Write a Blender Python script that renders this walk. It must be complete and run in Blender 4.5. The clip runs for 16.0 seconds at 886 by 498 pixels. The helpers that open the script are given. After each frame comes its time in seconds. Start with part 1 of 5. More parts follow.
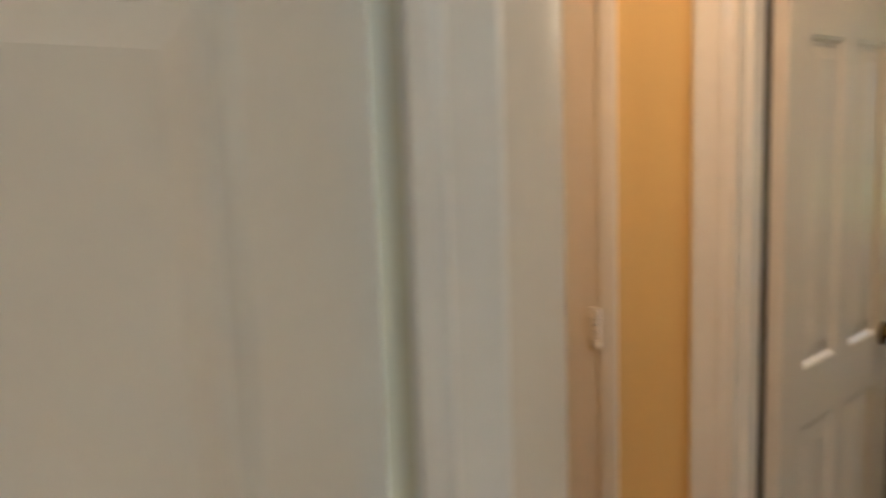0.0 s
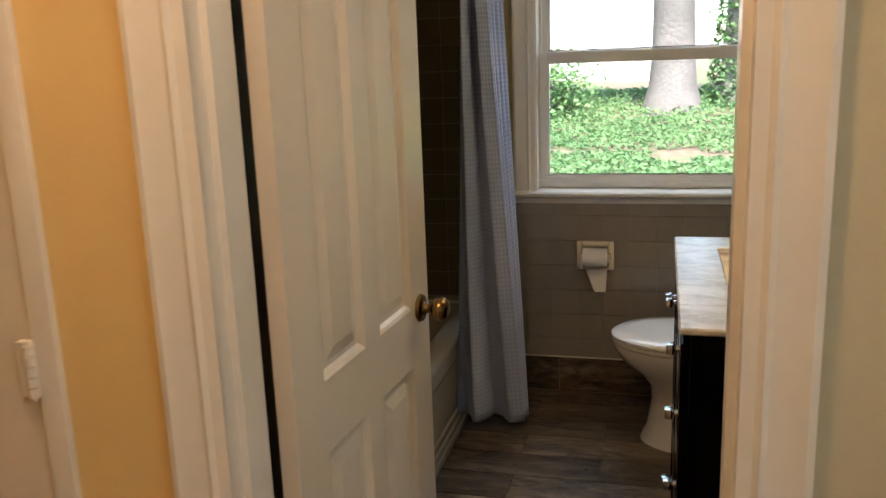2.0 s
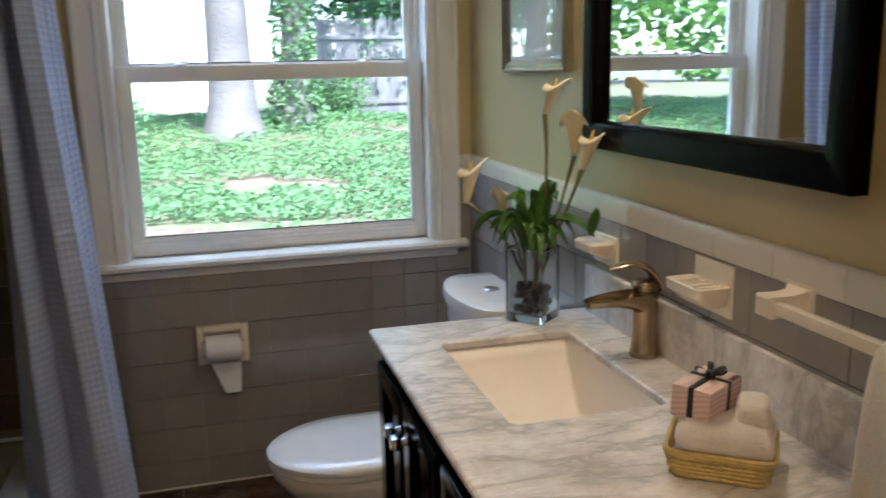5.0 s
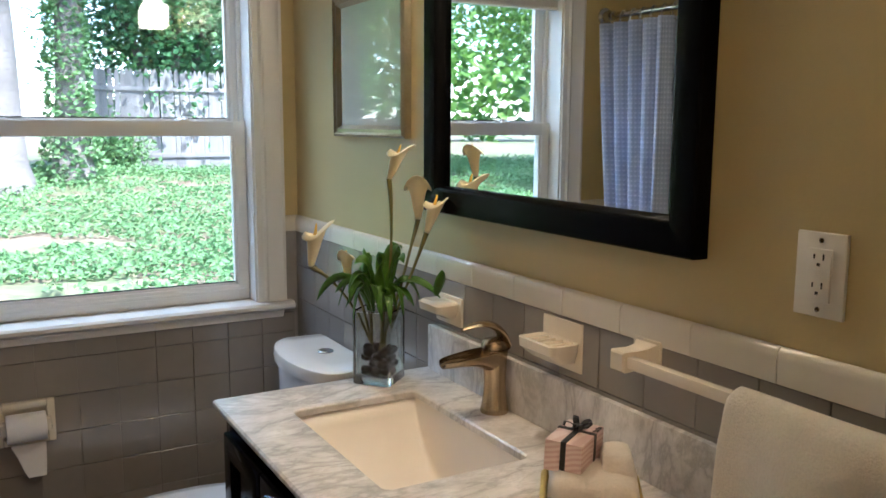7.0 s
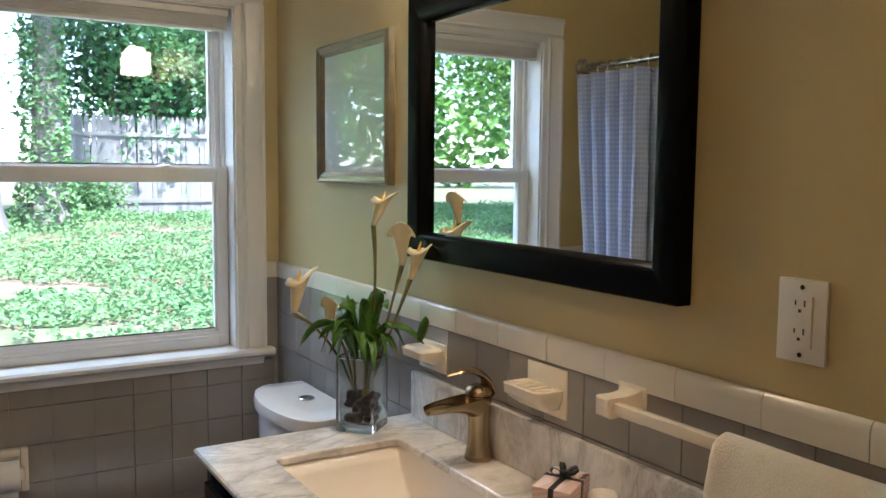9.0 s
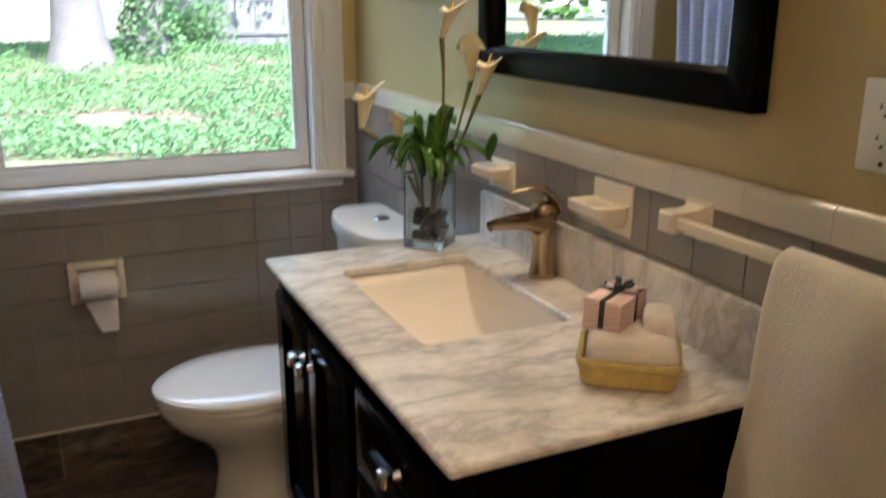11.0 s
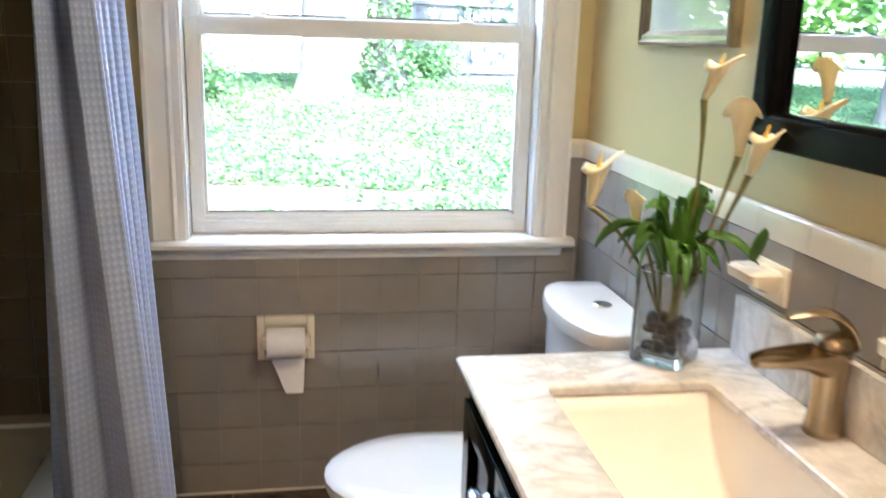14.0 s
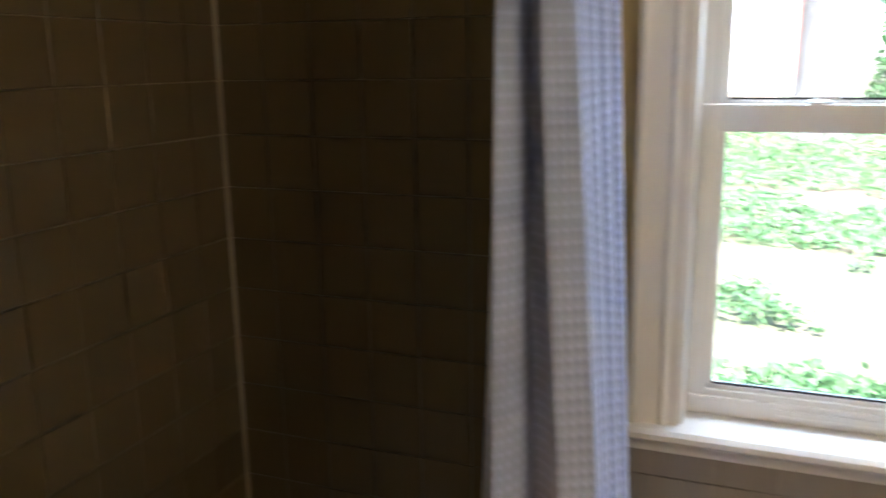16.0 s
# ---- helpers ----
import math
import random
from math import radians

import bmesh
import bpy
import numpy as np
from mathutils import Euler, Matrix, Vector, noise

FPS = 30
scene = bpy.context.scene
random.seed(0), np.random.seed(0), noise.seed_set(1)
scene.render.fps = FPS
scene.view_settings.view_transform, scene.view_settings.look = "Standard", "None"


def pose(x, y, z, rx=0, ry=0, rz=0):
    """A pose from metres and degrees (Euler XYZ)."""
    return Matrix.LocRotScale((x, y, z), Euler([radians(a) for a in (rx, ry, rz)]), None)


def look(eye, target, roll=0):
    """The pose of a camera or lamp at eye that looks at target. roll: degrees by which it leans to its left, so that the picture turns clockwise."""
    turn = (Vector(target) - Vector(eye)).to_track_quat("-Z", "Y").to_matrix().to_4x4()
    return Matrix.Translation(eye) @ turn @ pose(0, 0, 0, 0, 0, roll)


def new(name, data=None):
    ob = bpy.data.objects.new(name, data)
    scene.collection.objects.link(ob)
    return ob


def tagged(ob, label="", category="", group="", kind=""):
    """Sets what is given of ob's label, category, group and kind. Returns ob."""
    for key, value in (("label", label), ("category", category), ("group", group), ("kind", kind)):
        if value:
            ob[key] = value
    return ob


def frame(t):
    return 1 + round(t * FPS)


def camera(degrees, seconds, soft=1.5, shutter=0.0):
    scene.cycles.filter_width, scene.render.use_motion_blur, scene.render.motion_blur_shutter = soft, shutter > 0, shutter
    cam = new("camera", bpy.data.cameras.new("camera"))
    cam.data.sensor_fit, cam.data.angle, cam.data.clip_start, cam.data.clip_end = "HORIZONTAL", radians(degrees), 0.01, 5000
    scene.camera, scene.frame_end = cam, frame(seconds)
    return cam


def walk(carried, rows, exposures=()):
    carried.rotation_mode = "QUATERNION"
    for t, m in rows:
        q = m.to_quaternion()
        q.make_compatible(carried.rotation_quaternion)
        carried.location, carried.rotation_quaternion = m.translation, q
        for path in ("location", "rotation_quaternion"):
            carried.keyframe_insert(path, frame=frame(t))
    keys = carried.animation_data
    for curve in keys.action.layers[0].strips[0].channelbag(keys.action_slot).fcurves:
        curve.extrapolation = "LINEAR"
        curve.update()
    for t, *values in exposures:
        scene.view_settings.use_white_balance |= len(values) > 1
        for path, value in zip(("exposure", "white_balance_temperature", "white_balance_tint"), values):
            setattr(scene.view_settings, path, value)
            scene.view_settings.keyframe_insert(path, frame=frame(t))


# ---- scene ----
cam = camera(55.5, 16.0, shutter=0.5)
PATH = [
    (0, (-0.48, -4.08, 1.46), (-1.815, -2.618, 1.175), -2.0),
    (0.5, (-0.462, -3.978, 1.459), (-1.426, -2.258, 1.129), -2.4),
    (1, (-0.502, -3.819, 1.45), (-1.156, -1.963, 1.09), -4.0),
    (1.5, (-0.529, -3.699, 1.443), (-1.05, -1.811, 1.036), -3.3),
    (2, (-0.554, -3.494, 1.444), (-1.052, -1.609, 1.001), -2.1),
    (2.5, (-0.589, -3.302, 1.43), (-1.047, -1.411, 0.968), -1.2),
    (3, (-0.645, -3.107, 1.436), (-0.957, -1.18, 1.001), -0.7),
    (3.5, (-0.7, -2.937, 1.427), (-0.831, -0.993, 0.979), -0.6),
    (4, (-0.731, -2.77, 1.432), (-0.7, -0.825, 0.967), -1.4),
    (4.5, (-0.767, -2.646, 1.429), (-0.51, -0.713, 0.982), -1.2),
    (5, (-0.808, -2.576, 1.422), (-0.292, -0.689, 1.004), -1.3),
    (7.3, (-0.94, -2.541, 1.444), (0.073, -0.838, 1.178), 0.4),
    (7.5, (-0.946, -2.541, 1.445), (0.081, -0.842, 1.199), 0.4),
    (8, (-0.949, -2.542, 1.452), (0.09, -0.845, 1.25), 0.4),
    (8.2, (-0.956, -2.544, 1.45), (0.091, -0.849, 1.273), 0.5),
    (10.5, (-0.896, -2.538, 1.429), (0.036, -0.811, 1.045), -0.0),
    (11, (-0.874, -2.546, 1.395), (-0.07, -0.803, 0.832), 0.2),
    (11.5, (-0.851, -2.548, 1.362), (-0.169, -0.814, 0.636), 0.8),
    (12, (-0.832, -2.553, 1.346), (-0.267, -0.823, 0.516), 1.9),
    (12.5, (-0.801, -2.548, 1.332), (-0.352, -0.791, 0.489), 2.8),
    (13, (-0.786, -2.507, 1.34), (-0.397, -0.695, 0.588), 3.5),
    (13.5, (-0.769, -2.368, 1.371), (-0.404, -0.491, 0.784), 2.6),
    (14, (-0.767, -2.201, 1.408), (-0.438, -0.289, 0.924), 1.7),
    (14.5, (-0.744, -1.977, 1.412), (-0.55, -0.034, 0.982), 0.9),
    (15, (-0.768, -1.737, 1.485), (-0.798, 0.215, 1.052), 0.5),
    (15.5, (-0.844, -1.6, 1.528), (-1.205, 0.315, 1.08), -0.3),
    (16, (-0.93, -1.46, 1.528), (-1.652, 0.353, 1.091), -0.9),
]
EXPO = [(0, 2.65, 6100, 10), (0.7, 2.7, 6300, 10), (1.5, 2.7, 6400, 10), (2.2, 2.65, 6300, 10), (3, 2.7, 5900, 10), (4, 2.75, 5250, 10), (7.3, 3.0, 5350, 10), (8.2, 3.0, 5350, 10), (10.5, 3.0, 5650, 12), (11.5, 3.05, 5600, 10), (12, 3.2, 5500, 10), (13, 3.9, 5450, 10), (13.6, 4.05, 5400, 10), (14.2, 4.0, 5400, 10), (15, 3.75, 5450, 10), (16, 3.6, 5700, 12)]
walk(cam, [(t, look(e, g, r)) for t, e, g, r in PATH], EXPO)

# ---- world and light ----
world = bpy.data.worlds.new("sky")
scene.world = world
world.use_nodes = True
wn = world.node_tree.nodes
sky = wn.new("ShaderNodeTexSky")
sky.sky_type = "NISHITA"
sky.sun_disc = False
sky.sun_elevation = radians(52)
sky.sun_rotation = radians(200)
wn["Background"].inputs["Strength"].default_value = 0.15
world.node_tree.links.new(sky.outputs[0], wn["Background"].inputs["Color"])


def lamp(name, kind, m, energy, color, size=0.1, size_y=None):
    d = bpy.data.lights.new(name, kind)
    d.energy, d.color = energy, color
    if kind == "AREA":
        d.size = size
        if size_y:
            d.shape, d.size_y = "RECTANGLE", size_y
    elif kind == "POINT":
        d.shadow_soft_size = size
    ob = new(name, d)
    ob.matrix_world = m
    return ob


sun = lamp("sun", "SUN", look((3, -10, 15), (0, 0, 0)), 3.4, (1.0, 0.95, 0.87))
sun.data.angle = radians(4)
VANITY_W, HALL_W, NEAR_W, WINDOW_FILL_W = 1.4, 3.3, 5.0, 3.2
lamp("vanity_bulb", "POINT", pose(-0.13, -1.2, 1.938), VANITY_W, (1.0, 0.74, 0.46), 0.05)
lamp("hall_bulb", "POINT", pose(-0.9, -3.02, 2.3), HALL_W, (1.0, 0.6, 0.32), 0.07)
# Added area lamp, unseen outside above the window, stands in for sky light
lamp("window_fill_lamp", "AREA", look((-0.6, 0.75, 2.38), (-0.45, -1.0, 0.9)), WINDOW_FILL_W, (0.84, 0.93, 1.0), 1.3, 0.5)
# Added cool fill without a fixture, in place of daylight on the passage walls
lamp("passage_fill", "POINT", pose(1.3, -4.3, 2.2), NEAR_W, (0.88, 0.95, 1.0), 0.08)


# ---- materials ----
def nodes_of(name):
    m = bpy.data.materials.new(name)
    m.use_nodes = True
    nt = m.node_tree
    return m, nt, nt.nodes["Principled BSDF"]


def node(nt, kind, **values):
    n = nt.nodes.new(kind)
    for k, v in values.items():
        n.inputs[k.replace("_", " ")].default_value = v
    return n


def ramp(nt, fac, stops):
    r = nt.nodes.new("ShaderNodeValToRGB")
    while len(r.color_ramp.elements) < len(stops):
        r.color_ramp.elements.new(0.5)
    for e, (p, c) in zip(r.color_ramp.elements, stops):
        e.position, e.color = p, (*c, 1)
    nt.links.new(fac, r.inputs[0])
    return r.outputs[0]


def coords(nt, scale=(1, 1, 1), rot=(0, 0, 0), world_space=False):
    m = nt.nodes.new("ShaderNodeMapping")
    m.inputs["Scale"].default_value = scale
    m.inputs["Rotation"].default_value = rot
    if world_space:
        src = nt.nodes.new("ShaderNodeNewGeometry").outputs["Position"]
    else:
        src = nt.nodes.new("ShaderNodeTexCoord").outputs["Object"]
    nt.links.new(src, m.inputs[0])
    return m.outputs[0]


def noise_tex(nt, vec, scale, detail=4.0, rough=0.6, dist=0.0):
    n = node(nt, "ShaderNodeTexNoise", Scale=scale, Detail=detail, Roughness=rough, Distortion=dist)
    nt.links.new(vec, n.inputs["Vector"])
    return n.outputs["Fac"]


def math_n(nt, op, a, b=0.5):
    n = nt.nodes.new("ShaderNodeMath")
    n.operation = op
    for i, v in enumerate((a, b)):
        if isinstance(v, (int, float)):
            n.inputs[i].default_value = v
        else:
            nt.links.new(v, n.inputs[i])
    return n.outputs[0]


def mix_col(nt, fac, a, b, mode="MIX"):
    n = nt.nodes.new("ShaderNodeMixRGB")
    n.blend_type = mode
    for i, v in enumerate((fac, a, b)):
        if isinstance(v, (int, float)):
            n.inputs[i].default_value = v
        elif isinstance(v, tuple):
            n.inputs[i].default_value = (*v, 1)
        else:
            nt.links.new(v, n.inputs[i])
    return n.outputs[0]


def bump(nt, b, height, strength, distance):
    n = node(nt, "ShaderNodeBump", Strength=strength, Distance=distance)
    nt.links.new(height, n.inputs["Height"])
    nt.links.new(n.outputs[0], b.inputs["Normal"])


def shade(c, k):
    return tuple(min(1, v * k) for v in c)


def surface(name, base, rough=0.5, metal=0.0, fine=60.0, coarse=3.0, spread=0.08, bump_s=0.1, bump_d=0.002, per_piece=0.0, spec=0.5, coat=0.0, rough_var=0.1):
    """A painted, glazed or moulded surface: base colour varied at two scales, with fine relief."""
    m, nt, b = nodes_of(name)
    vec = coords(nt, world_space=True)
    big, small = noise_tex(nt, vec, coarse), noise_tex(nt, vec, fine, 6)
    col = ramp(nt, big, [(0.3, shade(base, 1 - spread)), (0.7, shade(base, 1 + spread))])
    col = mix_col(nt, 0.25, col, ramp(nt, small, [(0.3, shade(base, 1 - spread)), (0.7, shade(base, 1 + spread))]))
    if per_piece:
        rnd = nt.nodes.new("ShaderNodeObjectInfo").outputs["Random"]
        k = ramp(nt, rnd, [(0, (1 - per_piece,) * 3), (1, (1, 1, 1))])
        col = mix_col(nt, 1.0, col, k, "MULTIPLY")
    nt.links.new(col, b.inputs["Base Color"])
    r = math_n(nt, "MULTIPLY_ADD", big, rough_var)
    r.node.inputs[2].default_value = rough - rough_var / 2
    nt.links.new(r, b.inputs["Roughness"])
    b.inputs["Metallic"].default_value = metal
    b.inputs["Specular IOR Level"].default_value = spec
    b.inputs["Coat Weight"].default_value = coat
    bump(nt, b, small, bump_s, bump_d)
    return m


M_WALL = surface("khaki_wall_paint", (0.54, 0.43, 0.2), 0.34, fine=160, coarse=1.5, spread=0.04, bump_s=0.2, spec=0.7)
# Warm lamplight is put into this colour; the beige wall beside it lacks it
M_WARMWALL = surface("warm_lit_wall_paint", (0.76, 0.56, 0.26), 0.55, fine=160, coarse=1.5, spread=0.04, bump_s=0.25)
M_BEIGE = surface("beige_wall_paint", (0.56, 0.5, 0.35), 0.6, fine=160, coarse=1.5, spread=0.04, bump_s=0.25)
M_CEIL = surface("ceiling_paint", (0.75, 0.74, 0.7), 0.8, fine=120, spread=0.02)
M_TRIM = surface("white_trim_paint", (0.74, 0.72, 0.68), 0.32, fine=45, coarse=5, spread=0.03, bump_s=0.12)
M_DOOR = surface("door_enamel", (0.69, 0.635, 0.555), 0.28, fine=35, coarse=4, spread=0.025, bump_s=0.06, rough_var=0.02)
M_VINYL = surface("white_vinyl", (0.78, 0.77, 0.74), 0.35, fine=50, coarse=4, spread=0.02, bump_s=0.05)
M_GROUT = surface("pale_grout", (0.28, 0.255, 0.225), 0.85, fine=200, spread=0.1)
M_FLOORGROUT = surface("dark_floor_grout", (0.05, 0.042, 0.035), 0.9, fine=200, spread=0.15)
M_TILE = surface("taupe_wall_tile", (0.27, 0.245, 0.215), 0.14, fine=30, coarse=9, spread=0.05, bump_s=0.12, bump_d=0.003, per_piece=0.1, spec=0.85)
# Browner and darker than the taupe tile: the tub corner's dimness is coloured in
M_DIMTILE = surface("dimmed_brown_tile", (0.108, 0.077, 0.035), 0.3, fine=30, coarse=9, spread=0.03, bump_s=0.05, bump_d=0.002, per_piece=0.08, rough_var=0.02)
M_TUBGROUT = surface("brown_grout", (0.3, 0.25, 0.18), 0.85, fine=200, spread=0.1)
M_CAP = surface("cream_cap_tile", (0.7, 0.65, 0.54), 0.14, fine=25, coarse=8, spread=0.03, bump_s=0.1, per_piece=0.05, spec=0.8)
M_CERAMIC = surface("ivory_ceramic", (0.72, 0.65, 0.52), 0.12, fine=20, coarse=10, spread=0.03, bump_s=0.04)
M_PORC = surface("white_porcelain", (0.8, 0.79, 0.77), 0.08, fine=20, coarse=6, spread=0.01, bump_s=0.02, coat=0.3)
M_SINK = surface("sink_porcelain", (0.82, 0.77, 0.7), 0.36, fine=20, coarse=6, spread=0.01, bump_s=0.02)
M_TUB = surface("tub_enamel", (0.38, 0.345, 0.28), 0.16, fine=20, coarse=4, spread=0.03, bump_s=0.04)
M_BLACK = surface("espresso_lacquer", (0.0015, 0.0014, 0.0016), 0.1, fine=90, coarse=8, spread=0.2, bump_s=0.04, spec=0.04)
M_FRAMEBLK = surface("black_frame_paint", (0.002, 0.002, 0.002), 0.22, fine=90, coarse=8, spread=0.2, bump_s=0.06, spec=0.05)
M_CHROME = surface("polished_chrome", (0.62, 0.62, 0.64), 0.1, 1.0, spread=0.02, bump_s=0.02)
M_BRASS = surface("antique_brass", (0.27, 0.18, 0.075), 0.25, 1.0, fine=90, coarse=25, spread=0.25, bump_s=0.06)
M_NICKEL = surface("brushed_bronze_nickel", (0.4, 0.31, 0.2), 0.24, 1.0, fine=180, coarse=20, spread=0.12, bump_s=0.08)
M_SILVER = surface("silver_gilt_frame", (0.42, 0.38, 0.28), 0.35, 1.0, fine=140, coarse=12, spread=0.2, bump_s=0.15)
M_PAPER = surface("tissue_paper", (0.8, 0.78, 0.76), 0.9, fine=120, spread=0.03, bump_s=0.3)
M_PLASTIC = surface("ivory_plastic", (0.74, 0.71, 0.64), 0.3, fine=60, spread=0.02, bump_s=0.02)
M_SLOT = surface("dark_slot", (0.02, 0.018, 0.015), 0.6)
M_RIBBON = surface("black_ribbon", (0.012, 0.012, 0.012), 0.4, fine=300, bump_s=0.3)
M_BASKET = surface("gilded_wicker", (0.55, 0.43, 0.14), 0.4, 0.3, fine=220, coarse=30, spread=0.25, bump_s=0.3)
M_STEM = surface("green_stem", (0.13, 0.115, 0.025), 0.45, fine=120, coarse=25, spread=0.3)
M_LEAF = surface("glossy_leaf", (0.05, 0.13, 0.01), 0.4, fine=80, coarse=20, spread=0.4, bump_s=0.2, spec=0.35)
M_SPADIX = surface("yellow_spadix", (0.75, 0.45, 0.05), 0.6, fine=400, bump_s=0.5)
M_STONE = surface("dark_pebble", (0.03, 0.014, 0.006), 0.35, fine=60, coarse=20, spread=0.6, spec=0.25)
M_BARK = surface("grey_bark", (0.135, 0.12, 0.11), 0.9, fine=18, coarse=2, spread=0.3, bump_s=0.9, bump_d=0.03)
M_FENCE = surface("weathered_board", (0.18, 0.172, 0.168), 0.9, fine=25, coarse=1.2, spread=0.2, bump_s=0.4, per_piece=0.3)
M_BRICK = surface("red_brick", (0.3, 0.12, 0.08), 0.9, fine=15, coarse=2, spread=0.25)
M_SIDING = surface("white_siding", (0.78, 0.77, 0.75), 0.7, coarse=1, spread=0.04)
M_ROOF = surface("grey_shingle", (0.16, 0.15, 0.14), 0.9, fine=8, spread=0.25)
M_HALLFLOOR = surface("oak_hall_floor", (0.28, 0.17, 0.08), 0.4, fine=40, coarse=4, spread=0.2)


def marble():
    m, nt, b = nodes_of("white_veined_marble")
    vec = coords(nt, world_space=True)
    n1 = noise_tex(nt, coords(nt, (1, 2.2, 1), (0, 0, 0.7), True), 4.0, 9, 0.6, 0.7)
    vein = math_n(nt, "ABSOLUTE", math_n(nt, "SUBTRACT", n1, 0.5))
    n2 = noise_tex(nt, coords(nt, (1, 2.6, 1), (0, 0, 0.9), True), 13.0, 8, 0.68, 0.5)
    vein2 = math_n(nt, "ABSOLUTE", math_n(nt, "SUBTRACT", n2, 0.5))
    cloud = noise_tex(nt, vec, 7.0, 7, 0.68)
    base = ramp(nt, cloud, [(0.3, (0.58, 0.55, 0.51)), (0.62, (0.84, 0.82, 0.79))])
    col = mix_col(nt, ramp(nt, vein, [(0.0, (0.62,) * 3), (0.035, (0.2,) * 3), (0.1, (0, 0, 0))]), base, (0.3, 0.29, 0.28))
    col = mix_col(nt, ramp(nt, vein2, [(0.0, (0.32,) * 3), (0.05, (0, 0, 0))]), col, (0.4, 0.37, 0.33))
    nt.links.new(col, b.inputs["Base Color"])
    b.inputs["Roughness"].default_value = 0.24
    bump(nt, b, cloud, 0.02, 0.001)
    return m


def plank_tile():
    m, nt, b = nodes_of("wood_look_floor_tile")
    rnd = nt.nodes.new("ShaderNodeObjectInfo").outputs["Random"]
    shift = nt.nodes.new("ShaderNodeVectorMath")
    shift.operation = "ADD"
    comb = nt.nodes.new("ShaderNodeCombineXYZ")
    for i in range(3):
        nt.links.new(math_n(nt, "MULTIPLY", rnd, 37.0 + 11 * i), comb.inputs[i])
    nt.links.new(coords(nt, (1.5, 5.5, 5.5)), shift.inputs[0])
    nt.links.new(comb.outputs[0], shift.inputs[1])
    v = shift.outputs[0]
    g = noise_tex(nt, v, 2.2, 10, 0.74, 0.9)
    g2 = noise_tex(nt, v, 11.0, 7, 0.7, 0.6)
    patch = noise_tex(nt, coords(nt, (1, 1, 1), world_space=True), 5.0, 4)
    col = ramp(nt, g, [(0.38, (0.01, 0.007, 0.005)), (0.46, (0.055, 0.036, 0.023)), (0.53, (0.17, 0.125, 0.085)), (0.63, (0.36, 0.3, 0.235))])
    col = mix_col(nt, 0.4, col, ramp(nt, g2, [(0.4, (0.012, 0.008, 0.006)), (0.62, (0.27, 0.215, 0.16))]))
    col = mix_col(nt, ramp(nt, patch, [(0.48, (0, 0, 0)), (0.64, (0.45,) * 3)]), col, (0.19, 0.11, 0.055))
    col = mix_col(nt, 1.0, col, ramp(nt, rnd, [(0, (0.52,) * 3), (1, (0.95,) * 3)]), "MULTIPLY")
    nt.links.new(col, b.inputs["Base Color"])
    nt.links.new(ramp(nt, g2, [(0.3, (0.45,) * 3), (0.7, (0.24,) * 3)]), b.inputs["Roughness"])
    bump(nt, b, g, 0.25, 0.003)
    return m


def cloth(name, base, cell, strength, band=(1, 1, 1), rough=0.9, sheen=0.3, translucent=0.0):
    """Woven cloth: a raised grid of cells over soft folds of tone."""
    m, nt, b = nodes_of(name)
    uv = nt.nodes.new("ShaderNodeTexCoord").outputs["UV"]
    sep = nt.nodes.new("ShaderNodeSeparateXYZ")
    nt.links.new(uv, sep.inputs[0])
    k = 2 * math.pi / cell
    sx = math_n(nt, "SINE", math_n(nt, "MULTIPLY", sep.outputs[0], k))
    sy = math_n(nt, "SINE", math_n(nt, "MULTIPLY", sep.outputs[1], k))
    h = math_n(nt, "MULTIPLY_ADD", sx, 0.35)
    nt.links.new(math_n(nt, "MULTIPLY", sy, 0.65), h.node.inputs[2])
    tone = noise_tex(nt, coords(nt), 3.0)
    col = ramp(nt, tone, [(0.3, shade(base, 0.93)), (0.7, shade(base, 1.05))])
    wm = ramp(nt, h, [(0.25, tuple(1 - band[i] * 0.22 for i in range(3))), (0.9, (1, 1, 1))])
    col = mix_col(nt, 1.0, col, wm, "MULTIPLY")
    nt.links.new(col, b.inputs["Base Color"])
    b.inputs["Roughness"].default_value = rough
    b.inputs["Sheen Weight"].default_value = sheen
    bump(nt, b, h, strength, cell * 0.25)
    if translucent:
        t = nt.nodes.new("ShaderNodeBsdfTranslucent")
        nt.links.new(col, t.inputs[0])
        mx = nt.nodes.new("ShaderNodeMixShader")
        mx.inputs[0].default_value = translucent
        nt.links.new(b.outputs[0], mx.inputs[1])
        nt.links.new(t.outputs[0], mx.inputs[2])
        nt.links.new(mx.outputs[0], nt.nodes["Material Output"].inputs[0])
    return m


def terry(name, base):
    m, nt, b = nodes_of(name)
    v = coords(nt)
    n = noise_tex(nt, v, 260.0, 4, 0.7)
    s = noise_tex(nt, v, 14.0, 4)
    col = mix_col(nt, 0.3, ramp(nt, s, [(0.3, shade(base, 0.88)), (0.7, shade(base, 1.05))]), ramp(nt, n, [(0.3, shade(base, 0.75)), (0.7, shade(base, 1.1))]))
    nt.links.new(col, b.inputs["Base Color"])
    b.inputs["Roughness"].default_value = 0.95
    b.inputs["Sheen Weight"].default_value = 0.4
    bump(nt, b, n, 0.9, 0.004)
    return m


def glass(name, rough=0.0, ior=1.45, tint=(1, 1, 1)):
    m, nt, b = nodes_of(name)
    b.inputs["Base Color"].default_value = (*tint, 1)
    b.inputs["Roughness"].default_value = rough
    b.inputs["IOR"].default_value = ior
    b.inputs["Transmission Weight"].default_value = 1.0
    return m


